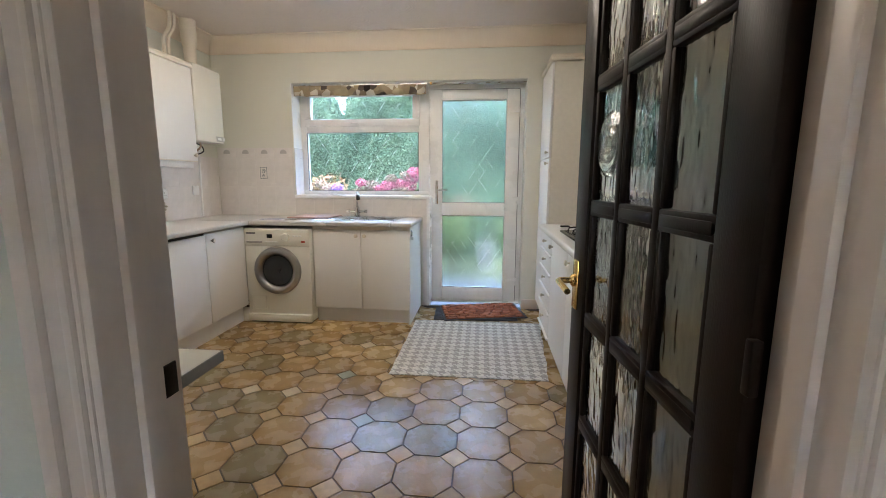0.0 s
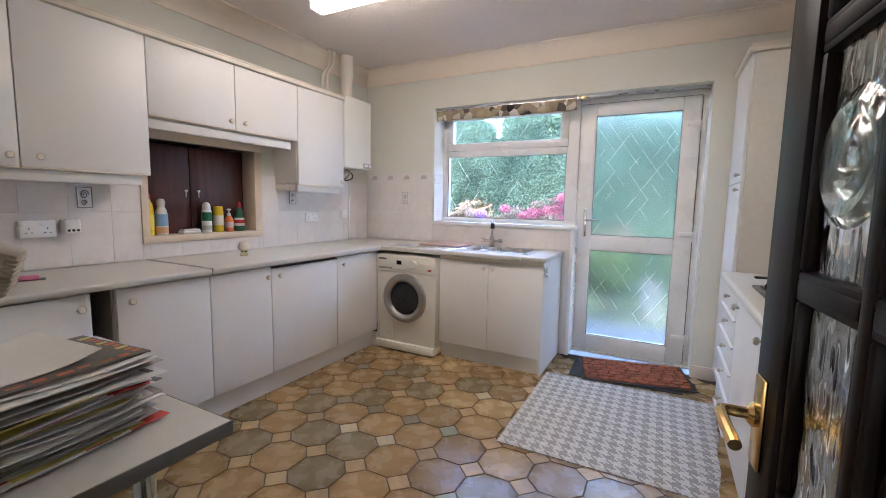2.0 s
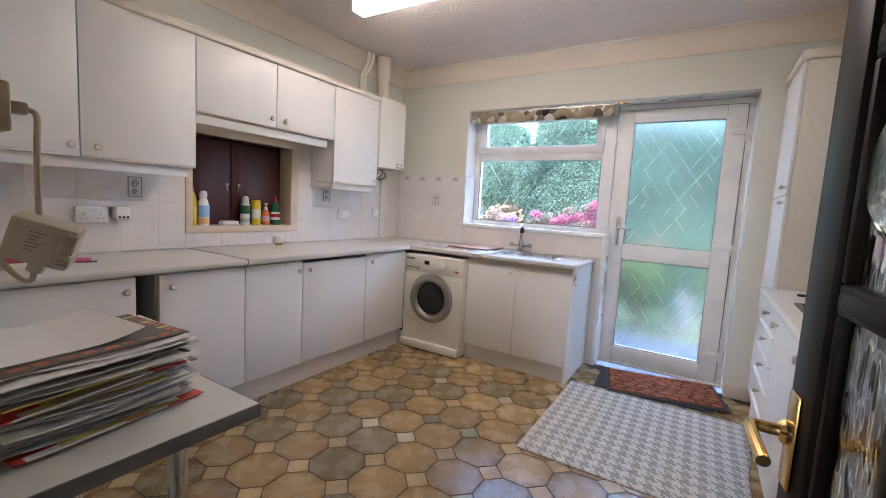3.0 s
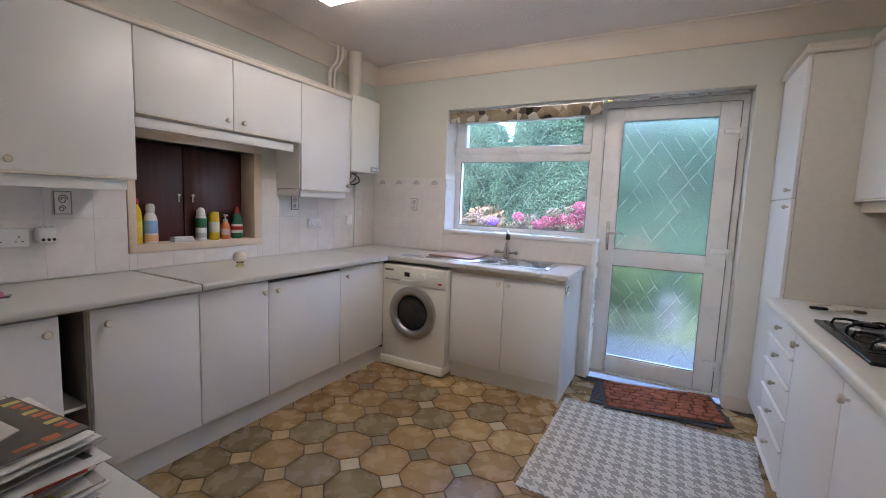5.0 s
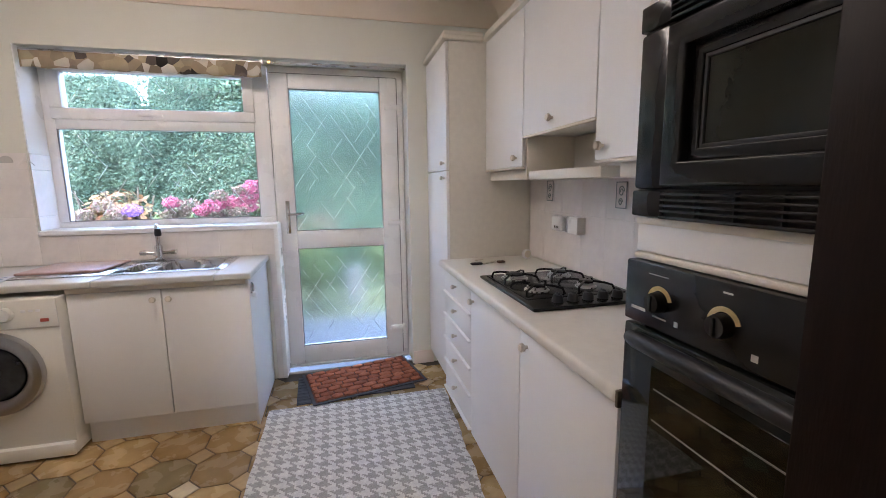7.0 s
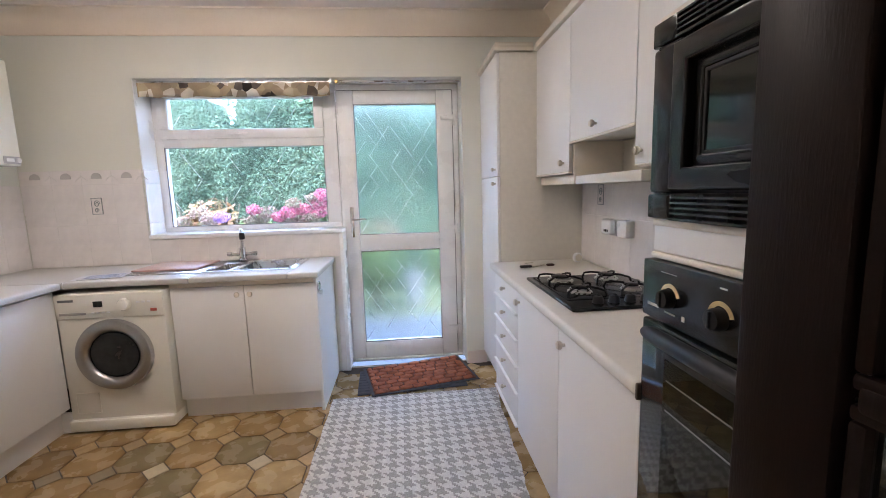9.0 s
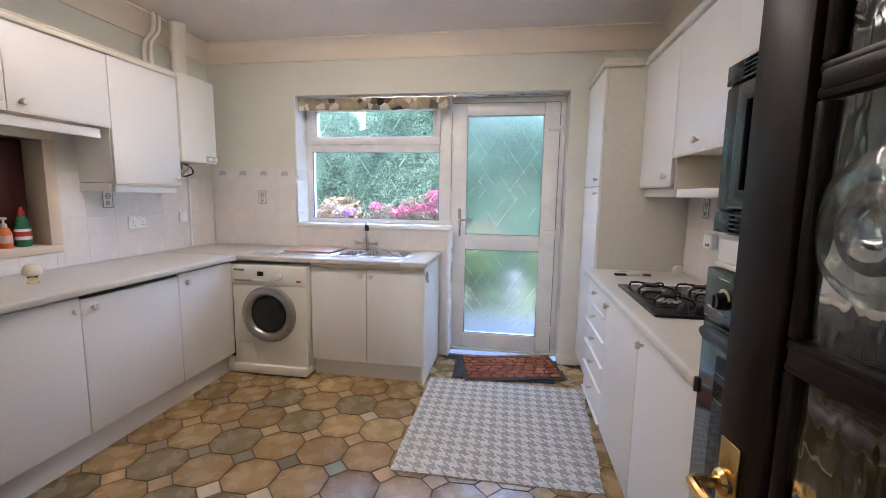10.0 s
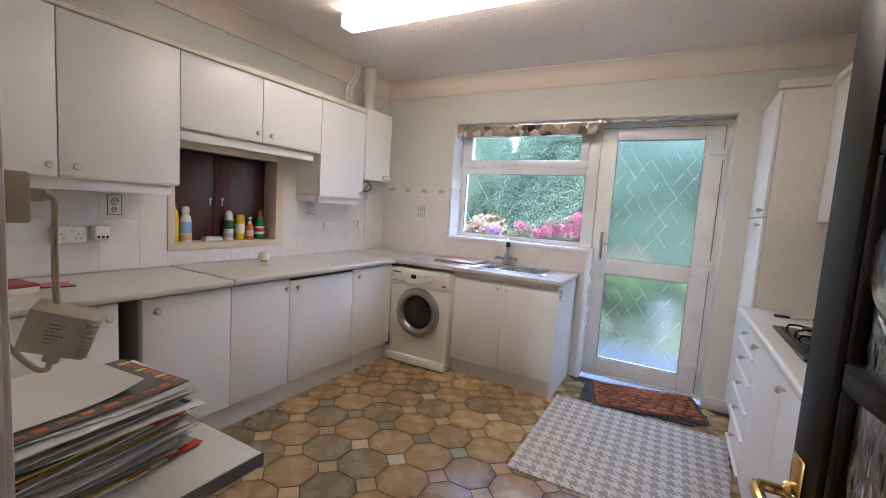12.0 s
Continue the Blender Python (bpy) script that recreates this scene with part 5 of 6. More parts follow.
for i, c in enumerate(order):
    th = rnd.uniform(0.0012, 0.0042)
    w2, h2 = rnd.uniform(0.12, 0.158), rnd.uniform(0.155, 0.192)
    lb = {3: "red printed catalogue in a pile of post", 5: "black glossy leaflet in a pile of post"}.get(c, "pale envelope in a pile of post")
    e = thing("magazine" if c in (3, 5, 7) else "envelope", lb, "paper", "pile of post on the table", at=pose(-1.062 + rnd.uniform(-0.028, 0.022), 1.178 + rnd.uniform(-0.028, 0.022), zt + 0.0002, rnd.uniform(-0.6, 0.6), rnd.uniform(-0.4, 0.4), rnd.uniform(-3, 13)))
    bm = bx(-w2, -h2, 0, w2, h2, th, 0.0012, seg=1)
    bmesh.ops.subdivide_edges(bm, edges=[x for x in bm.edges if abs(x.verts[0].co.y - x.verts[1].co.y) > 0.1], cuts=6, use_grid_fill=True)
    k1, k2 = rnd.uniform(-0.006, 0.010), rnd.uniform(0, 6)
    for v in bm.verts:
        v.co.z += max(0, k1) * (v.co.y / h2) ** 2 + 0.0015 * math.sin(4 * v.co.y / h2 + k2)
    part("cover", bm, PM[c], e)
    if c in (3, 5):
        lab = bx(w2 - 0.02, -h2 * 0.9, th * 0.3, w2 + 0.0006, h2 * 0.5, th + 0.0012, 0.0)
        part("print_band", lab, PM[8 if c == 5 else 0], e, "bright lettering band")
        part("cover_print", bx(w2 * 0.2, -h2 * 0.6, th + 0.0006, w2 * 0.95, h2 * 0.7, th + 0.0016), PM[3 if c == 5 else 8], e)
    if c in (0, 2, 9):
        part("address_window", bx(-w2 * 0.6, -h2 * 0.4, th + 0.0004, w2 * 0.1, h2 * 0.2, th + 0.0010), PM[7], e)
    zt += th + 0.0012
e = thing("magazine", "black glossy catalogue with orange lettering near the top of the post", "paper", "pile of post on the table", at=pose(-1.052, 1.168, zt + 0.003, 0, 0, 6))
part("cover", bx(-0.13, -0.185, 0, 0.13, 0.185, 0.006, 0.0015, seg=1), PM[5], e)
part("pages", bx(-0.128, -0.183, -0.0025, 0.128, 0.183, 0.0004), PM[0], e)
M_ORANGE = mat("orange_print", (0.62, 0.16, 0.05), 0.4, 0.2, 60)
for k in range(9):
    part("letter_block", bx(0.102 + 0.004 * (k % 2), -0.178 + k * 0.038, 0.006, 0.114 + 0.003 * (k % 3), -0.156 + k * 0.038 + 0.006 * (k % 2), 0.0065), M_ORANGE, e, "orange letter block")
    part("letter_block", bx(-0.10 + k * 0.024, 0.155 + 0.004 * (k % 3), 0.006, -0.086 + k * 0.024, 0.180 - 0.003 * (k % 2), 0.0065), M_ORANGE if k % 3 else PM[8], e, "bright letter block")
e = thing("envelope", "large plain white envelope on top of the post", "paper", "pile of post on the table", at=pose(-1.078, 1.147, zt + 0.0105, 0.5, 0.4, 6))
bm = bx(-0.15, -0.165, 0, 0.118, 0.125, 0.0025, 0.001, seg=1)
bmesh.ops.subdivide_edges(bm, edges=[x for x in bm.edges if abs(x.verts[0].co.y - x.verts[1].co.y) > 0.1], cuts=8, use_grid_fill=True)
for v in bm.verts:
    v.co.z += 0.02 * max(0.0, v.co.y / 0.125) ** 2 + 0.003 * max(0.0, -v.co.y / 0.165)
part("sheet", bm, mat("plain_white_paper", (0.76, 0.74, 0.72), 0.6, 0.03, 8), e)

# ---- charger hanging by the doorway ----
ch = thing("power_adaptor", "beige low-voltage power adaptor hanging on its cable", "adaptor", at=Matrix.LocRotScale((-0.622, 1.018, 1.203), Euler((radians(10), radians(19), radians(62))), (0.69, 0.69, 0.69)))
M_BEIGE = mat("beige_plastic", (0.54, 0.485, 0.385), 0.5, 0.05, 10, 0.05, 200)
part("case", bx(-0.05, -0.03, -0.04, 0.05, 0.03, 0.045, 0.008, seg=2), M_BEIGE, ch)
part("cover_plate", bx(-0.03, -0.0325, -0.032, 0.025, -0.029, 0.035, 0.003), M_BEIGE, ch)
for i in range(8):
    part("vent_rib", bx(0.034, -0.034, -0.03 + i * 0.009, 0.052, 0.02, -0.0255 + i * 0.009, 0.0015), M_BEIGE, ch)
for i in range(6):
    part("print_line", bx(-0.018, -0.0330, 0.024 - i * 0.007, 0.008 - 0.006 * (i % 3), -0.0322, 0.0249 - i * 0.007), M_DARK, ch)
part("cable_boot", bx(-0.01, -0.012, -0.062, 0.015, 0.012, -0.038, 0.004), M_BEIGE, ch)
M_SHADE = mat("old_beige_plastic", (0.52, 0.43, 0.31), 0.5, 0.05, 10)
sk = thing("wall_socket", "aged beige surface socket beside the doorway", "socket", at=Matrix.Translation((-0.655, YF, 1.36)))
part("box", bx(-0.045, 0.0, -0.09, 0.045, 0.03, 0.09, 0.005), M_SHADE, sk)
part("back_box", bx(-0.05, 0.0, -0.12, 0.05, 0.02, -0.088, 0.004), M_BLKPL, sk)
pl = thing("plug", "beige plug in the socket beside the doorway", "plug", at=Matrix.Translation((-0.642, YF + 0.03, 1.37)))
part("plug_body", bx(-0.026, 0.0, -0.03, 0.026, 0.042, 0.03, 0.004), M_SHADE, pl)
part("cord_grip", bx(-0.008, 0.042, -0.005, 0.008, 0.062, 0.010, 0.003), M_SHADE, pl)
part("cable", tube(curve_pts([(0.0, 0.060, 0.003), (0.003, 0.070, -0.004), (0.008, 0.068, -0.04), (0.012, 0.066, -0.09), (0.015, 0.066, -0.137)]), 0.0036, 8), M_SHADE, pl, "beige cable down to the adaptor")
part("cable", tube(curve_pts([(0.008, 0.060, -0.206), (0.004, 0.058, -0.219), (-0.006, 0.048, -0.216), (-0.018, 0.026, -0.18), (-0.032, 0.008, -0.135), (-0.04, -0.002, -0.11)]), 0.0036, 8), M_SHADE, pl, "beige cable loop")

# ---- the glazed hall door ----
DW, DH = 0.786, 1.985
hd = thing("door_2", "dark mahogany glazed door with fifteen rippled panes, open", "door", kind="structure", at=pose(0.336, 0.928, 0.008, 0, 0, 95.4))
cols, rows_z = (0.10, 0.295, 0.49, 0.684), (0.175, 0.512, 0.842, 1.175, 1.515, 1.86)
part("stile", bx(0, -0.04, 0, 0.10, 0, DH, 0.003), M_DOORW, hd)
part("stile", bx(0.684, -0.04, 0, DW, 0, DH, 0.003), M_DOORW, hd)
part("top_rail", bx(0.10, -0.04, 1.86, 0.684, 0, DH, 0.003), M_DOORW, hd)
part("bottom_rail", bx(0.10, -0.04, 0, 0.684, 0, 0.175, 0.003), M_DOORW, hd)
def bead(x0, z0, x1, z1):
    b = bx(x0, -0.037, z0, x1, -0.003, z1, 0.006, seg=2)
    return b
for x in cols[1:3]:
    part("glazing_bar", bead(x - 0.013, 0.175, x + 0.013, 1.86), M_DOORW, hd)
for z in rows_z[1:5]:
    for x0, x1 in zip(cols, cols[1:]):
        part("glazing_bar", bead(x0 + 0.013, z - 0.013, x1 - 0.013, z + 0.013), M_DOORW, hd)
for x0, x1 in zip(cols, cols[1:]):
    for z0, z1 in zip(rows_z, rows_z[1:]):
        p = part("pane", bx(x0 + 0.004, -0.023, z0 + 0.004, x1 - 0.004, -0.017, z1 - 0.004), M_RIPPLE, hd, "rippled obscure glass")
        b = ring(x0 + 0.006, z0 + 0.006, x1 - 0.006, z1 - 0.006, 0.016, -0.034, -0.006, 0.005)
        part("glazing_bead", b, M_DOORW, hd)
for z in (1.345,):
    p = part("bullseye", lathe([(0.0, 0.016), (0.012, 0.014), (0.022, 0.004), (0.035, 0.009), (0.05, 0.003), (0.068, 0.008), (0.085, 0.0)], (0.587, -0.017, z), "Y", 32), M_RIPPLE, hd, "bull's-eye swirl in the glass")
for sy, sg in ((0.0, 1), (-0.04, -1)):
    pl = part("handle_plate", bx(0.722, sy, 0.855, 0.767, sy + 0.007 * sg, 1.01, 0.003), M_BRASS, hd, "brass plate")
    part("lever", tube(curve_pts([(0.744, sy, 0.945), (0.744, sy + 0.03 * sg, 0.945), (0.744, sy + 0.055 * sg, 0.945), (0.717, sy + 0.06 * sg, 0.944), (0.642, sy + 0.058 * sg, 0.935)]), 0.0095, 10), M_BRASS, pl, "brass lever")
    part("rose", lathe([(0.02, 0.0), (0.02, 0.008 * sg), (0.014, 0.014 * sg), (0.0, 0.015 * sg)], (0.744, sy + 0.006 * sg, 0.945), "Y", 18), M_BRASS, pl)
for z in (0.25, 1.0, 1.75):
    part("hinge", bx(-0.012, -0.012, z - 0.04, 0.004, 0.004, z + 0.04, 0.003), M_DOORW, hd)

# doorway lining and architrave
df = thing("door_frame", "glossy white door lining and moulded architrave", "door frame", kind="structure")
for x0, x1, st in ((DX0 - 0.03, DX0, DX0), (DX1, DX1 + 0.03, DX1)):
    part("lining", bx(x0, YF - 0.13, 0, x1, YF + 0.004, 2.01, 0.002), M_GLOSS, df)
part("stop", bx(DX0, YF - 0.085, 0, DX0 + 0.014, YF - 0.045, 2.0, 0.003), M_GLOSS, df)
part("stop", bx(DX1 - 0.014, YF - 0.085, 0, DX1, YF - 0.045, 2.0, 0.003), M_GLOSS, df)
part("lining", bx(DX0 - 0.03, YF - 0.13, 2.01, DX1 + 0.03, YF + 0.004, 2.04, 0.002), M_GLOSS, df)
def architrave(x0, sgn, y, sy):
    """An ogee-moulded upright: a flat with two raised ridges."""
    b = bx(x0, y, 0, x0 + sgn * 0.075, y + sy * 0.014, 2.09, 0.004)
    bx(x0 + sgn * 0.006, y, 0, x0 + sgn * 0.020, y + sy * 0.022, 2.09, 0.006, b)
    bx(x0 + sgn * 0.046, y, 0, x0 + sgn * 0.075, y + sy * 0.026, 2.09, 0.010, b)
    return b
part("architrave", architrave(DX0 - 0.012, -1, YF - 0.12, -1), M_GLOSS, df)
part("architrave", architrave(DX1 + 0.012, 1, YF - 0.12, -1), M_GLOSS, df)
part("architrave", architrave(DX0 - 0.012, -1, YF, 1), M_GLOSS, df)
part("architrave", bx(DX0 - 0.09, YF - 0.144, 2.016, DX1 + 0.09, YF - 0.12, 2.09, 0.008), M_GLOSS, df)
part("striker_plate", bx(DX0 - 0.001, YF - 0.04, 0.935, DX0 + 0.003, YF - 0.008, 0.985, 0.001), M_DOORW, df, "dark latch plate")

# ---- mats ----
M_RUG = mat("woven_rug", (0.5, 0.5, 0.49), 0.95, 0.12, 30, 0.6, 500)
n_, l_ = M_RUG.node_tree.nodes, M_RUG.node_tree.links
hv = next(x for x in n_ if x.type == "HUE_SAT")
co = n_.new("ShaderNodeTexCoord")
sp_ = n_.new("ShaderNodeSeparateXYZ")
l_.new(co.outputs["Object"], sp_.inputs[0])
PR = 0.074
def op(kind, a, v=None):
    g = n_.new("ShaderNodeMath")
    g.operation = kind
    l_.new(a, g.inputs[0])
    if v is not None:
        if isinstance(v, float):
            g.inputs[1].default_value = v
        else:
            l_.new(v, g.inputs[1])
    return g.outputs[0]
def half_of(a, freq):
    return op("LESS_THAN", op("FRACT", op("MULTIPLY", a, freq)), 0.5)
warp, weft = half_of(sp_.outputs[0], 1 / PR), half_of(sp_.outputs[1], 1 / PR)
twill = op("ADD", op("FLOOR", op("MULTIPLY", sp_.outputs[0], 8 / PR)), op("FLOOR", op("MULTIPLY", sp_.outputs[1], 8 / PR)))
over = op("LESS_THAN", op("FRACT", op("MULTIPLY", twill, 0.25)), 0.5)
mx_ = n_.new("ShaderNodeMix")
l_.new(over, mx_.inputs["Factor"])
l_.new(warp, mx_.inputs["A"])
l_.new(weft, mx_.inputs["B"])
spk = n_.new("ShaderNodeTexNoise")
spk.inputs["Scale"].default_value = 160.0
l_.new(co.outputs["Object"], spk.inputs[0])
tot = n_.new("ShaderNodeMath")
tot.operation = "MULTIPLY_ADD"
tot.inputs[1].default_value = 0.55
l_.new(mx_.outputs["Result"], tot.inputs[0])
l_.new(op("MULTIPLY", spk.outputs["Fac"], 0.6), tot.inputs[2])
cr = n_.new("ShaderNodeValToRGB")
cr.color_ramp.elements[0].position, cr.color_ramp.elements[1].position = 0.15, 0.95
cr.color_ramp.elements[0].color, cr.color_ramp.elements[1].color = (0.78, 0.77, 0.73, 1), (0.33, 0.32, 0.30, 1)
l_.new(tot.outputs[0], cr.inputs[0])
l_.new(cr.outputs[0], hv.inputs["Color"])
rg = thing("rug", "pale grey woven rug with a houndstooth pattern", "rug", at=pose(-0.088, 3.475, 0.001, 0, 0, 0.4))
def rug_sheet(y0, y1, h):
    """A strip of the rug: pulled a little wider at the far end, with a slightly wavy edge."""
    n = max(2, int((y1 - y0) / 0.03))
    side = [y0 + (y1 - y0) * k / n for k in range(n + 1)]
    left = [(-0.552 + 0.008 * (y + 0.5) + 0.0025 * math.sin(23 * y), y) for y in side]
    right = [(0.486 + 0.075 * (y + 0.55) + 0.005 * math.sin(17 * y) + 0.002 * math.sin(61 * y), y) for y in side]
    return prism(right + left[::-1], 0, h, 0.002)
part("woven_field", rug_sheet(-0.545, 0.545, 0.007), M_RUG, rg)
part("hem", rug_sheet(-0.556, -0.545, 0.006), M_RUG, rg)
part("hem", rug_sheet(0.545, 0.556, 0.006), M_RUG, rg)

M_MATB = mat("dark_rubber", (0.06, 0.065, 0.08), 0.8, 0.15, 20, 0.4, 200)
M_MATR = mat("rust_coir", (0.34, 0.105, 0.05), 0.95, 0.3, 25, 0.9, 350, rand=0.22)
dm = thing("door_mat", "dark ribbed door mat half under a brown one", "door mat", at=pose(-0.09, 4.275, 0.001, 0, 0, 3))
part("mat_base", bx(-0.40, -0.20, 0, 0.37, 0.19, 0.008, 0.003), M_MATB, dm)
for i in range(9):
    part("rib", bx(-0.395, -0.19 + i * 0.042, 0.008, -0.30, -0.172 + i * 0.042, 0.0105, 0.001), M_MATB, dm)
dm = thing("door_mat", "rust-brown door mat with a raised pebble pattern", "door mat", at=pose(-0.045, 4.315, 0.0125, 0, 0, 12.5))
part("mat_base", bx(-0.39, -0.24, 0, 0.39, 0.24, 0.007, 0.003), M_MATB, dm, "dark rubber border")
part("mat_field", bx(-0.37, -0.22, 0.0072, 0.37, 0.22, 0.0095), mat("dark_rust_coir", (0.12, 0.04, 0.025), 0.95, 0.3, 30, 0.6, 350), dm)
pm = random.Random(2)
for r in range(8):
    x = -0.372 - (0.045 if r % 2 else 0)
    yc = -0.192 + r * 0.055
    while x < 0.33:
        wd = pm.uniform(0.075, 0.105)
        xa, xb = max(x, -0.366), min(x + wd, 0.366)
        if xb - xa > 0.03:
            cx, rx, ry = (xa + xb) / 2, (xb - xa) / 2 - 0.003, 0.0265 + pm.uniform(-0.002, 0.001)
            out = [(cx + rx * max(-1, min(1, 1.18 * math.cos(k * math.pi / 5))), yc + ry * max(-1, min(1, 1.12 * math.sin(k * math.pi / 5 + 0.1)))) for k in range(10)]
            part("pebble", prism(out, 0.0095, 0.0185 + pm.uniform(-0.002, 0.002), 0.006), M_MATR, dm)
        x += wd

# ---- lamp, valance and rail ----
lp = thing("strip_light", "lit fluorescent strip light with a clear ribbed diffuser", "ceiling light", at=Matrix.Translation((-1.108, 3.022, ZC)))
part("batten", bx(-0.90, -0.045, -0.03, 0.90, 0.045, -0.001, 0.004), M_PVC, lp)
part("diffuser", bx(-0.905, -0.055, -0.095, 0.905, 0.055, -0.085, 0.003), M_TUBE, lp, "glowing white diffuser")
for sg in (-1, 1):
    part("diffuser_side", bx(-0.905, sg * 0.047, -0.084, 0.905, sg * 0.055, -0.032, 0.002), M_TUBESIDE, lp, "glowing ribbed diffuser side")
for sg in (-1, 1):
    part("end_cap", bx(sg * 0.906, -0.057, -0.098, sg * 0.922, 0.057, -0.004, 0.006), M_PVC, lp)

M_FAB = mat("valance_fabric", (0.42, 0.34, 0.24), 0.9, 0.1, 10, 0.3, 400)
n2, l2 = M_FAB.node_tree.nodes, M_FAB.node_tree.links
hv2 = next(x for x in n2 if x.type == "HUE_SAT")
vo, cr2, co2 = n2.new("ShaderNodeTexVoronoi"), n2.new("ShaderNodeValToRGB"), n2.new("ShaderNodeTexCoord")
vo.inputs["Scale"].default_value = 16
vo.feature, vo.inputs["Randomness"].default_value = "F1", 0.75
l2.new(co2.outputs["Object"], vo.inputs[0])
for pos, c in ((0.15, (0.16, 0.13, 0.11)), (0.32, (0.40, 0.33, 0.22)), (0.55, (0.33, 0.25, 0.18)), (0.8, (0.48, 0.40, 0.26))):
    e2 = cr2.color_ramp.elements.new(pos)
    e2.color = (*c, 1)
sp2 = n2.new("ShaderNodeSeparateColor")
l2.new(vo.outputs["Color"], sp2.inputs[0])
l2.new(sp2.outputs[0], cr2.inputs[0])
l2.new(cr2.outputs[0], hv2.inputs["Color"])
va = thing("window_valance", "beige patterned fabric valance on a rail over the window", "valance", at=Matrix.Translation((0, YB + 0.02, 2.082)))
bm = bmesh.new()
N = 90
grid = [[bm.verts.new((WX0 + 0.02 + (1.315) * i / N, 0.006 * math.sin(i * 0.9) + 0.004 * math.sin(i * 0.37), z + (0.004 * math.sin(i * 0.5) if z == 0 else 0))) for i in range(N + 1)] for z in (0.0, 0.05, 0.095)]
for a, c in zip(grid, grid[1:]):
    for i in range(N):
        bm.faces.new((a[i], a[i + 1], c[i + 1], c[i]))
fb = part("fabric", bm, M_FAB, va)
md = fb.modifiers.new("thickness", "SOLIDIFY")
md.thickness = 0.004
part("lining_shadow_bar", bx(WX0 + 0.01, 0.012, 0.085, -0.60, 0.03, 0.11, 0.003), M_STEEL, va, "grey rail")
rl = thing("curtain_rail", "grey metal curtain rail over the garden door", "rail", at=Matrix.Translation((0, YB + 0.02, 2.178)))
part("rail", tube([(-0.60, 0, 0), (0.335, 0, 0)], 0.010, 10), M_STEEL, rl)
part("finial", lathe([(0.0, 0), (0.012, 0.002), (0.013, 0.012), (0.0, 0.016)], (-0.56, -0.014, 0.0), "Y", 12), M_BRASS, rl)
part("bracket", bx(-0.61, -0.012, -0.02, -0.595, 0.012, 0.02, 0.003), M_STEEL, rl)

# skirting
strip("baseboard", "white skirting board beside the garden door", bx(0.35, YB - 0.018, 0.0, TX + 0.02, YB - 0.001, 0.10, 0.005), M_GLOSS, "skirting")

# ---- garden ----
M_LAWN = mat("garden_ground", (0.05, 0.065, 0.03), 0.95, 0.3, 3, 0.6, 60)
M_PAVE = mat("patio_stone", (0.085, 0.088, 0.095), 0.85, 0.15, 4, 0.3, 60)
solid("ground", bx(-80, YB + 0.312, -0.30, 80, 200, -0.12), M_LAWN, "rough lawn behind the house", "ground")
solid("patio", bx(-4.0, YB + 0.312, -0.119, 3.0, 6.2, -0.10), M_PAVE, "grey stone patio behind the house", "patio")


def leaf_mat(name, cols, rough=0.75):
    m = bpy.data.materials.new(name)
    m.use_nodes = True
    n, l = m.node_tree.nodes, m.node_tree.links
    b = n["Principled BSDF"]
    g, cr = n.new("ShaderNodeNewGeometry"), n.new("ShaderNodeValToRGB")
    e = cr.color_ramp.elements
    while len(e) < len(cols):
        e.new(0.5)
    for i, c in enumerate(cols):
        e[i].position, e[i].color = i / max(1, len(cols) - 1), (*c, 1)
    l.new(g.outputs["Random Per Island"], cr.inputs[0])
    l.new(cr.outputs[0], b.inputs["Base Color"])
    b.inputs["Roughness"].default_value = rough
    tr, mx = n.new("ShaderNodeBsdfTranslucent"), n.new("ShaderNodeMixShader")
    l.new(cr.outputs[0], tr.inputs[0])
    mx.inputs[0].default_value = 0.3
    l.new(b.outputs[0], mx.inputs[1])
    l.new(tr.outputs[0], mx.inputs[2])
    l.new(mx.outputs[0], n["Material Output"].inputs[0])
    return m


def leaves(name, places, size, material, parent=None):
    """Many small pointed leaves, each folded along its rib, at (point, outward) pairs."""
    rg_ = np.random.RandomState(len(places))
    k = len(places)
    pos = np.array([p for p, _ in places])
    nrm = np.array([q for _, q in places])
    nrm = nrm + rg_.normal(0, 0.5, (k, 3))
    nrm /= np.linalg.norm(nrm, axis=1)[:, None]
    ax = np.cross(nrm, rg_.normal(0, 1, (k, 3)))
    ax /= np.linalg.norm(ax, axis=1)[:, None]
    sd = np.cross(nrm, ax)
    s = size * rg_.uniform(0.6, 1.3, (k, 1))
    v = np.stack([pos - ax * s, pos + sd * s * 0.5 + nrm * s * 0.12, pos + ax * s, pos - sd * s * 0.5 + nrm * s * 0.12], 1).reshape(-1, 3)
    f = np.arange(4 * k).reshape(-1, 4)
    f = np.concatenate([f[:, [0, 1, 2]], f[:, [0, 2, 3]]])
    me = bpy.data.meshes.new(name)
    me.from_pydata(v.tolist(), [], f.tolist())
    me.materials.append(material)
    ob = new(name, me)
    if parent:
        ob.parent = parent
    return ob


M_HEDGE = leaf_mat("hedge_leaf", [(0.016, 0.045, 0.026), (0.03, 0.075, 0.045), (0.04, 0.085, 0.055), (0.055, 0.11, 0.075), (0.02, 0.055, 0.032), (0.065, 0.105, 0.06)])
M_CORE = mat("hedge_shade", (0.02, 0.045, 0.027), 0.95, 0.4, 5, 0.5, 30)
M_TREE = leaf_mat("tree_leaf", [(0.03, 0.065, 0.035), (0.045, 0.095, 0.05), (0.075, 0.13, 0.075), (0.035, 0.075, 0.04)])
M_BARK = mat("bark", (0.10, 0.08, 0.06), 0.9, 0.3, 8, 0.8, 40, stretch=(1, 1, 0.3))
rs = np.random.RandomState(7)
HEDY = 7.6
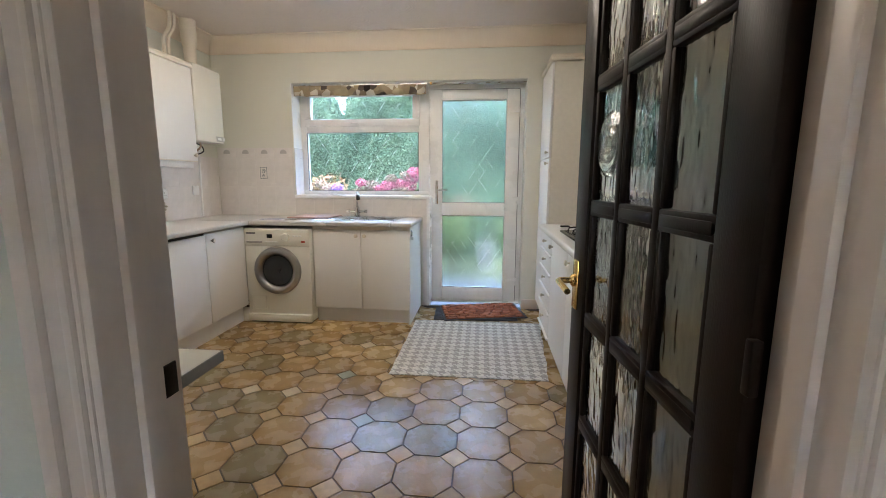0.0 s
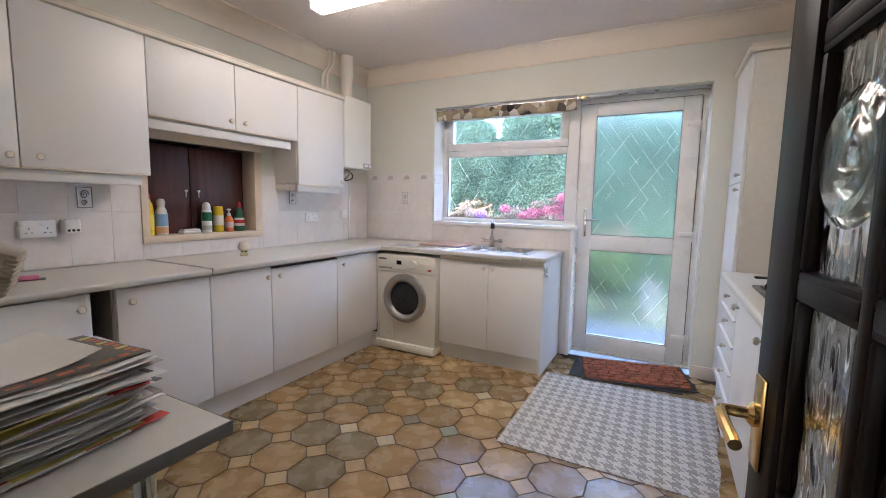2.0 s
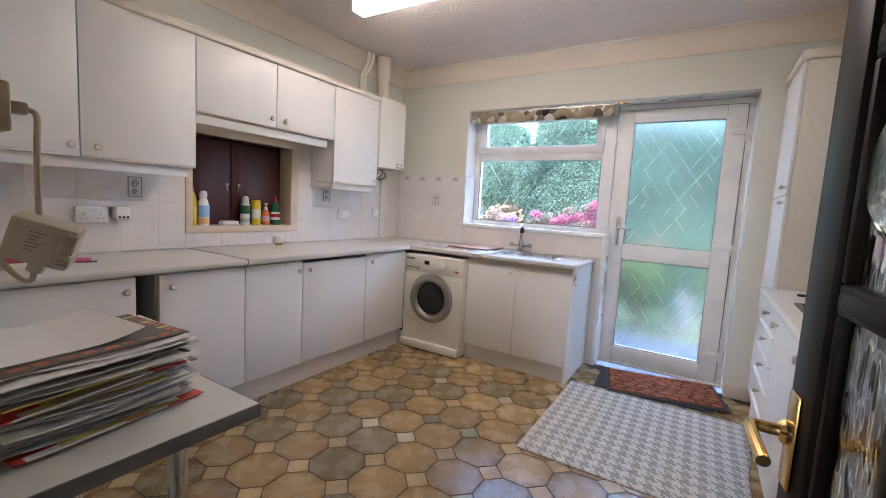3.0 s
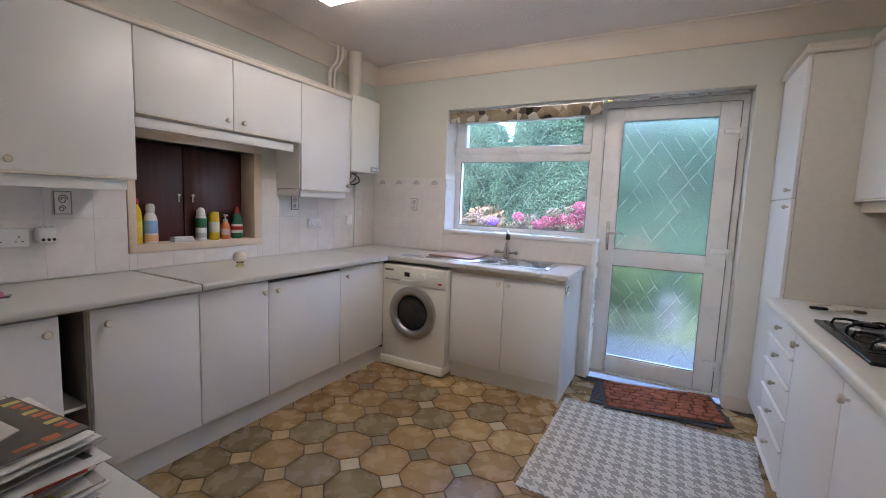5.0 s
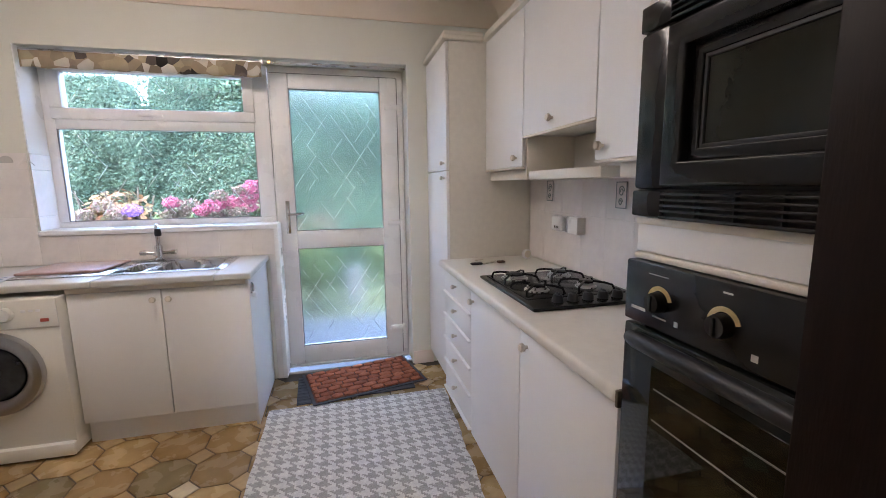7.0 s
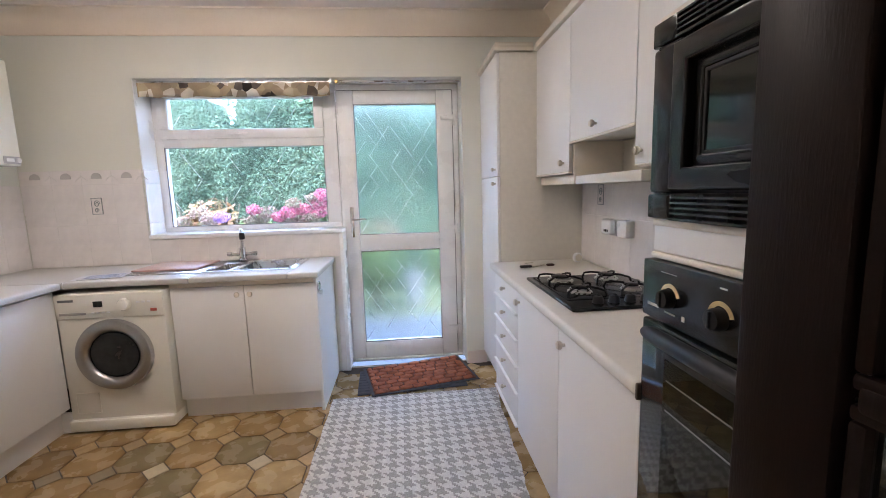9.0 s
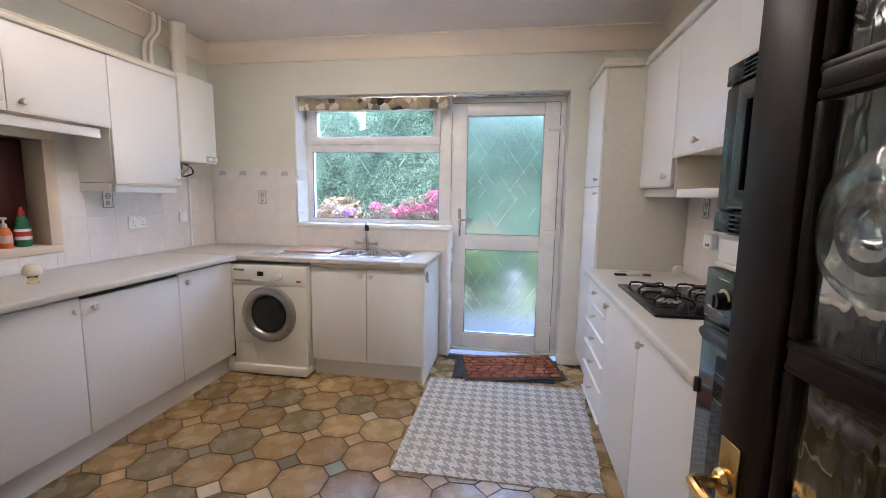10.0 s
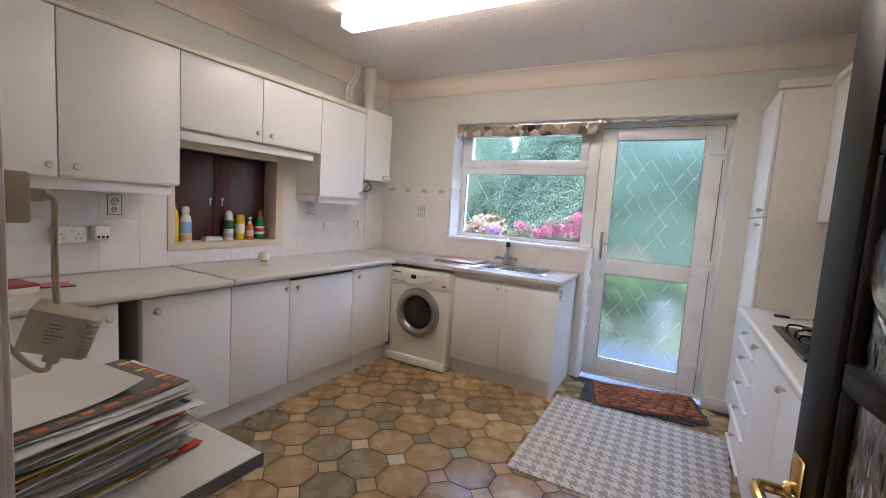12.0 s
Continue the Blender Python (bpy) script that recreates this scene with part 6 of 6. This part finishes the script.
hg = thing("hedge", "tall dense green hedge behind the flower bed", "hedge", at=Matrix.Translation((0, 0, 0)))
# dark filler behind the leaves, coloured for the shade inside the hedge
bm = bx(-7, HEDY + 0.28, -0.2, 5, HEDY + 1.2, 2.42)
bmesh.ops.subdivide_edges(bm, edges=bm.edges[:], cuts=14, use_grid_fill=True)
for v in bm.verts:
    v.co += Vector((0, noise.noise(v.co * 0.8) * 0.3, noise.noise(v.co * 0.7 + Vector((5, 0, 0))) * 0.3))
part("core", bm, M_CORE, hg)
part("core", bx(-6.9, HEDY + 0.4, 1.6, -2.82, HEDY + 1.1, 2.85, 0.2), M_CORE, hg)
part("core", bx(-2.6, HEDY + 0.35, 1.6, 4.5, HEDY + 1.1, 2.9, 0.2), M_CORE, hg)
pl_ = []
for i in range(200000):
    x = rs.uniform(-6.5, 4.0)
    z = rs.uniform(-0.15, 3.06 + 0.20 / (1 + math.exp(-4 * (x + 1.3))) + 0.15 * noise.noise(Vector((x * 1.5, 0, 9))) - 0.66 * math.exp(-((x + 2.68) / 0.13) ** 2))
    d = noise.noise(Vector((x * 0.9, z * 0.9, 0))) * 0.35 + noise.noise(Vector((x * 3, z * 3, 4))) * 0.15
    pl_.append(((x, HEDY + d + rs.uniform(-0.05, 0.3), z), (0, -0.9, 0.5)))
tagged(leaves("foliage", pl_, 0.019, M_HEDGE, hg), kind="stuff")

def tree(x, y, h, r, name_label, nleaf, seed):
    rr_ = np.random.RandomState(seed)
    t = thing("tree", name_label, "tree", "trees behind the hedge", at=Matrix.Translation((x, y, -0.12)))
    part("trunk", tube(curve_pts([(0, 0, 0), (0.1, 0.05, h * 0.35), (-0.05, 0.1, h * 0.7), (0.05, 0, h)]), 0.11, 10), M_BARK, t)
    pts = []
    for k in range(9):
        a, zz = rr_.uniform(0, 6.28), h * rr_.uniform(0.3, 0.85)
        e = Vector((math.cos(a) * r * 0.8, math.sin(a) * r * 0.8, zz + r * 0.5))
        part("limb", tube(curve_pts([(0, 0, zz), tuple(e * 0.5 + Vector((0, 0, zz * 0.5 + 0.1))), tuple(e)]), 0.035, 6), M_BARK, t)
        for c in range(3):
            cc = e + Vector(rr_.normal(0, 0.35 * r, 3))
            for i in range(nleaf // 27):
                q = rr_.normal(0, 1, 3)
                q /= np.linalg.norm(q)
                pts.append((np.array(cc) + q * rr_.uniform(0.2, 1) * 0.42 * r, q + np.array((0, -0.3, 0.4))))
    tagged(leaves("crown", pts, 0.037, M_TREE, t), kind="stuff")
tree(-5.0, 9.3, 2.5, 1.15, "broad-leaved tree behind the hedge", 26000, 1)
tree(-2.15, 9.4, 2.5, 1.1, "broad-leaved tree behind the hedge", 26000, 2)
tree(1.2, 9.6, 2.4, 1.1, "broad-leaved tree behind the hedge", 9000, 3)
tree(-7.6, 9.4, 2.6, 1.2, "broad-leaved tree behind the hedge", 6000, 4)

M_HYD = leaf_mat("hydrangea_leaf", [(0.04, 0.085, 0.03), (0.07, 0.12, 0.045), (0.10, 0.14, 0.06)])
M_PETAL = leaf_mat("pink_petal", [(0.40, 0.055, 0.15), (0.46, 0.14, 0.23), (0.36, 0.045, 0.12), (0.46, 0.22, 0.27)], 0.6)
M_FADED = leaf_mat("faded_petal", [(0.20, 0.15, 0.125), (0.15, 0.12, 0.085), (0.25, 0.13, 0.14), (0.11, 0.13, 0.07), (0.26, 0.21, 0.18)], 0.7)
M_VIOL = leaf_mat("violet_petal", [(0.25, 0.14, 0.5), (0.35, 0.2, 0.55)], 0.6)
def shrub(x, y, h, w, label, heads, seed, rust=False):
    rr_ = np.random.RandomState(seed)
    t = thing("flowering_shrub", label, "shrub", "shrubs in the flower bed", at=Matrix.Translation((x, y, -0.12)))
    pts = []
    for k in range(16):
        a, q = rr_.uniform(0, 6.28), rr_.uniform(0.1, w)
        e = Vector((math.cos(a) * q, math.sin(a) * q * 0.6, h * rr_.uniform(0.75, 1.0)))
        part("stem", tube([(0, 0, 0), tuple(e * 0.5), tuple(e)], 0.008, 5), M_BARK, t)
    for i in range(1300):
        q = rr_.normal(0, 1, 3)
        q /= np.linalg.norm(q)
        s = rr_.uniform(0.55, 1.0)
        pts.append(((q[0] * w * s, q[1] * w * 0.7 * s, h * 0.62 + q[2] * h * 0.36 * s), q + np.array((0, -0.2, 0.5))))
    tagged(leaves("foliage", pts, 0.055, M_HYD if not rust else leaf_mat("rusty_leaf", [(0.14, 0.10, 0.04), (0.24, 0.11, 0.06), (0.10, 0.12, 0.05)]), t), kind="stuff")
    for hx, hz, m in heads:
        pts = []
        cy = -w * 0.62
        big = rr_.uniform(0.85, 1.15)
        for i in range(330):
            q = rr_.normal(0, 1, 3)
            q /= np.linalg.norm(q)
            lump = 1 + 0.22 * noise.noise(Vector(q) * 2.2 + Vector((hx * 9, hz * 9, seed)))
            pts.append((np.array((hx, cy + 0.05 * math.sin(hx * 40), hz)) + q * np.array((0.082, 0.07, 0.055)) * big * lump * rr_.uniform(0.78, 1.08), q))
        leaves("flower_head", pts, 0.0135, m, t)
P_, F_ = M_PETAL, M_FADED
shrub(-1.05, 6.0, 1.42, 0.42, "hydrangea with bright pink and faded flower heads", [(-0.326, 1.286, P_), (-0.218, 1.332, P_), (-0.10, 1.350, P_), (0.065, 1.395, P_), (0.122, 1.50, P_), (0.05, 1.315, P_), (-0.176, 1.415, F_), (-0.128, 1.262, F_), (-0.015, 1.25, F_), (-0.24, 1.235, F_), (0.24, 1.43, P_), (0.01, 1.46, F_)], 11)
shrub(-1.75, 6.05, 1.32, 0.40, "hydrangea with pink, violet and faded flower heads", [(0.116, 1.36, P_), (0.17, 1.265, F_), (0.06, 1.245, F_), (-0.205, 1.295, M_VIOL), (0.25, 1.33, F_), (-0.33, 1.26, F_)], 12)
shrub(-2.24, 6.15, 1.52, 0.40, "rusty-leaved shrub in the flower bed", [(0.0, 1.34, F_), (-0.16, 1.26, F_), (0.12, 1.27, F_)], 14, True)
shrub(-2.95, 6.05, 1.35, 0.44, "hydrangea with faded flower heads", [(-0.2, 1.25, F_), (0.1, 1.32, F_), (0.28, 1.24, P_)], 13)
shrub(-0.50, 6.55, 1.12, 0.40, "hydrangea with pink and cream flower heads", [(-0.28, 0.75, P_), (-0.3, 0.55, P_), (-0.1, 1.05, F_), (0.08, 1.12, F_), (0.26, 1.0, F_), (0.18, 1.10, F_)], 15)
shrub(0.50, 6.60, 1.05, 0.36, "low green shrub with faded flower heads", [(-0.1, 1.0, F_), (0.08, 0.96, F_), (0.2, 1.04, F_)], 16)

M_SLAB = mat("pale_slab", (0.16, 0.17, 0.20), 0.8, 0.1, 6, 0.2, 80)
st = thing("stone_planter", "pale bluish stacked stone block beyond the patio", "planter", at=Matrix.Translation((-0.01, 6.85, -0.12)))
for i in range(3):
    part("stone_course", bx(-0.11 + 0.006 * (i % 2), -0.10, 0.0 + i * 0.145, 0.11 - 0.004 * i, 0.10, 0.14 + i * 0.145, 0.012), M_SLAB, st)

# ---- wall tiles ----
def grout_bed(parent, base, u0, u1, z0, z1, hole=None):
    if hole:
        a, c, p, q = hole
        b = bx(u0, -0.0076, z0, a, 0.0, z1)
        bx(c, -0.0076, z0, u1, 0.0, z1, bm=b)
        bx(a, -0.0076, z0, c, 0.0, p, bm=b)
    else:
        b = bx(u0, -0.0076, z0, u1, 0.0, z1)
    part("grout", b, M_GROUT, parent).matrix_world = base


def wall_tiles(parent, to_world, u0, u1, zrows, skip=(), w=0.2, name="tile"):
    """Glazed tiles on a wall: u along it, with a hair of grout between."""
    made = {}
    n = int(math.ceil((u1 - u0) / w - 1e-6))
    for z0, z1 in zrows:
        for i in range(n):
            a, c = u0 + i * w, min(u0 + (i + 1) * w, u1)
            spans = [(a, c, z0, z1)]
            for s0, s1, t0, t1 in skip:
                out = []
                for (p0, p1, q0, q1) in spans:
                    if p1 <= s0 or p0 >= s1 or q1 <= t0 or q0 >= t1:
                        out.append((p0, p1, q0, q1))
                        continue
                    if p0 < s0: out.append((p0, s0, q0, q1))
                    if p1 > s1: out.append((s1, p1, q0, q1))
                    m0, m1 = max(p0, s0), min(p1, s1)
                    if q0 < t0: out.append((m0, m1, q0, t0))
                    if q1 > t1: out.append((m0, m1, t1, q1))
                spans = out
            for (p0, p1, q0, q1) in spans:
                if p1 - p0 < 0.01 or q1 - q0 < 0.01:
                    continue
                key = (round(p1 - p0, 3), round(q1 - q0, 3))
                if key not in made:
                    made[key] = mesh_of(bx(0, -0.0085, 0, p1 - p0 - 0.0022, -0.002, q1 - q0 - 0.0022, 0.0015, seg=1), name, M_TILE)
                ob = new(name, made[key])
                ob.parent = parent
                ob.matrix_world = to_world(Matrix.Translation((p0 + 0.0011, 0, q0 + 0.0011)))


def placer(base):
    def go(x):
        if isinstance(x, Matrix):
            return base @ x
        bmesh.ops.transform(x, matrix=base, verts=x.verts[:])
        x.free()
        return None
    return go
ROWS2 = [(WT + 0.001, 1.205), (1.205, 1.49)]
wall_tiles(north, placer(Matrix.Translation((0, YB, 0))), XL + 0.01, WX0 - 0.002, ROWS2)
wall_tiles(north, placer(Matrix.Translation((0, YB, 0))), WX0 - 0.002, -0.578, [(WT + 0.001, WZ0 - 0.014)])
wall_tiles(north, placer(Matrix.Translation((0, YB, 0))), -0.642, -0.578, [(0.001, 0.30), (0.30, 0.6), (0.6, WT)])
wall_tiles(west, placer(pose(XL, 0, 0, 0, 0, 90)), YF + 0.01 + 0.18, YB - 0.012, ROWS2, skip=[(HY0 - 0.042, HY1 + 0.062, HZ0 - 0.042, HZ1 + 0.09)])
wall_tiles(east, placer(pose(XR, 0, 0, 0, 0, -90)), -3.935, -2.18, ROWS2)
wall_tiles(north, placer(Matrix.Translation((0, YB, 0))), XL + 0.01, WX0 - 0.002, [(1.49, 1.588)], w=0.2, name="border_tile")
grout_bed(north, Matrix.Translation((0, YB, 0)), XL + 0.01, WX0 - 0.003, WT + 0.002, 1.587)
grout_bed(north, Matrix.Translation((0, YB, 0)), WX0 - 0.003, -0.606, WT + 0.002, WZ0 - 0.014)
grout_bed(west, pose(XL, 0, 0, 0, 0, 90), YF + 0.19, YB - 0.012, WT + 0.002, 1.489, (HY0 - 0.042, HY1 + 0.062, HZ0 - 0.042, 1.489))
grout_bed(east, pose(XR, 0, 0, 0, 0, -90), -3.935, -2.18, WT + 0.002, 1.489)
# shell relief on the border tiles
M_RELIEF = mat("grey_relief", (0.5, 0.48, 0.46), 0.4)
for i in range(4):
    x = XL + 0.11 + i * 0.2
    bm = lathe([(0.0, -0.013), (0.018, -0.0125), (0.034, -0.011), (0.036, -0.008)], (0, 0, 0), "Y", 20)
    for v in bm.verts:
        v.co.z = max(v.co.z, -0.006)
    part("shell_relief", bm, M_RELIEF, north).matrix_world = Matrix.Translation((x, YB, 1.535))
    part("swirl_relief", tube([(0.06, -0.009, -0.03), (0.08, -0.010, -0.01), (0.1, -0.010, 0.005), (0.12, -0.010, -0.01), (0.14, -0.009, -0.03)], 0.003, 5), M_GROUT, north).matrix_world = Matrix.Translation((x, YB, 1.545))

# ---- floor tiles ----
P = 0.257
q_ = 0.27 * P      # half the small square's diagonal
g_ = 0.0028
oct_pts = []
hP = P / 2 - g_
c_ = q_ + g_ * 0.6
for sx_, sy_, first in ((1, 1, 0), (-1, 1, 1), (-1, -1, 0), (1, -1, 1)):
    a, c = (sx_ * hP, sy_ * (P / 2 - c_)), (sx_ * (P / 2 - c_), sy_ * hP)
    oct_pts += [a, c] if first == 0 else [c, a]
OCT = {k: mesh_of(prism(oct_pts, -0.004, 0.0, 0.002), "octagon_tile", M_OCT[k], smooth=False) for k in M_OCT}
s_ = q_ - g_ * 1.3
square = mesh_of(prism([(s_, 0), (0, s_), (-s_, 0), (0, -s_)], -0.004, 0.0, 0.002), "square_tile", M_INSET, smooth=False)
sq_outline = [(s_, 0), (0, s_), (-s_, 0), (0, -s_)]
pale_square = mesh_of(prism(sq_outline, -0.004, 0.0, 0.002), "square_tile", mat("pale_floor_tile", (0.54, 0.45, 0.30), 0.3, 0.1, 20, 0.2, 45), smooth=False)
green_square = mesh_of(prism(sq_outline, -0.004, 0.0, 0.002), "square_tile", mat("green_floor_tile", (0.27, 0.29, 0.20), 0.3, 0.1, 20, 0.2, 45), smooth=False)
dark_square = mesh_of(prism(sq_outline, -0.004, 0.0, 0.002), "square_tile", mat("dark_floor_tile", (0.21, 0.165, 0.10), 0.3, 0.12, 20, 0.2, 45, rand=0.12), smooth=False)
SQUARES = {pale_square: ((-2, -1), (-2, 2), (-1, -1), (0, 2)), green_square: ((0, 0), (1, -2)), dark_square: ((-4, 2), (-3, 2), (-4, 0), (-3, 0), (-2, 0), (-1, 0), (-5, 0), (-4, 4))}
SQUARE_AT = {ij: me for me, cells in SQUARES.items() for ij in cells}
# glaze of each octagon, row by row from the garden end: tan, light, grey-green or brown
GLAZE = {5: "TTBTT", 4: "BTLTT", 3: "TTLLT", 2: "BTGTG", 1: "TTBGLL", 0: "BLGTBT", -1: "TGTTTB", -2: "GTGGTB", -3: "GGTGTT", -4: "TBTTGT"}
deal = random.Random(5)
for i in range(-6, 8):
    for j in range(-8, 8):
        x, y = -0.912 + i * P, 2.885 + j * P
        if XL + 0.5 < x < 0.62 and YF - 0.1 < y < YB + 0.05:
            ob = new("square_tile", SQUARE_AT.get((i, j), square))
            ob.location, ob.parent = (x, y, 0), floor
        x, y = x + P / 2, y + P / 2
        if XL + 0.45 < x < 0.70 and YF < y < YB:
            row = GLAZE.get(j, "")
            kind = row[i + 5] if 0 <= i + 5 < len(row) else deal.choice("TTTLGB")
            ob = new("octagon_tile", OCT[kind])
            ob.location, ob.parent = (x, y, 0), floor
            ob.rotation_euler = (0, 0, radians(90 * ((i * 7 + j * 3) % 4)))
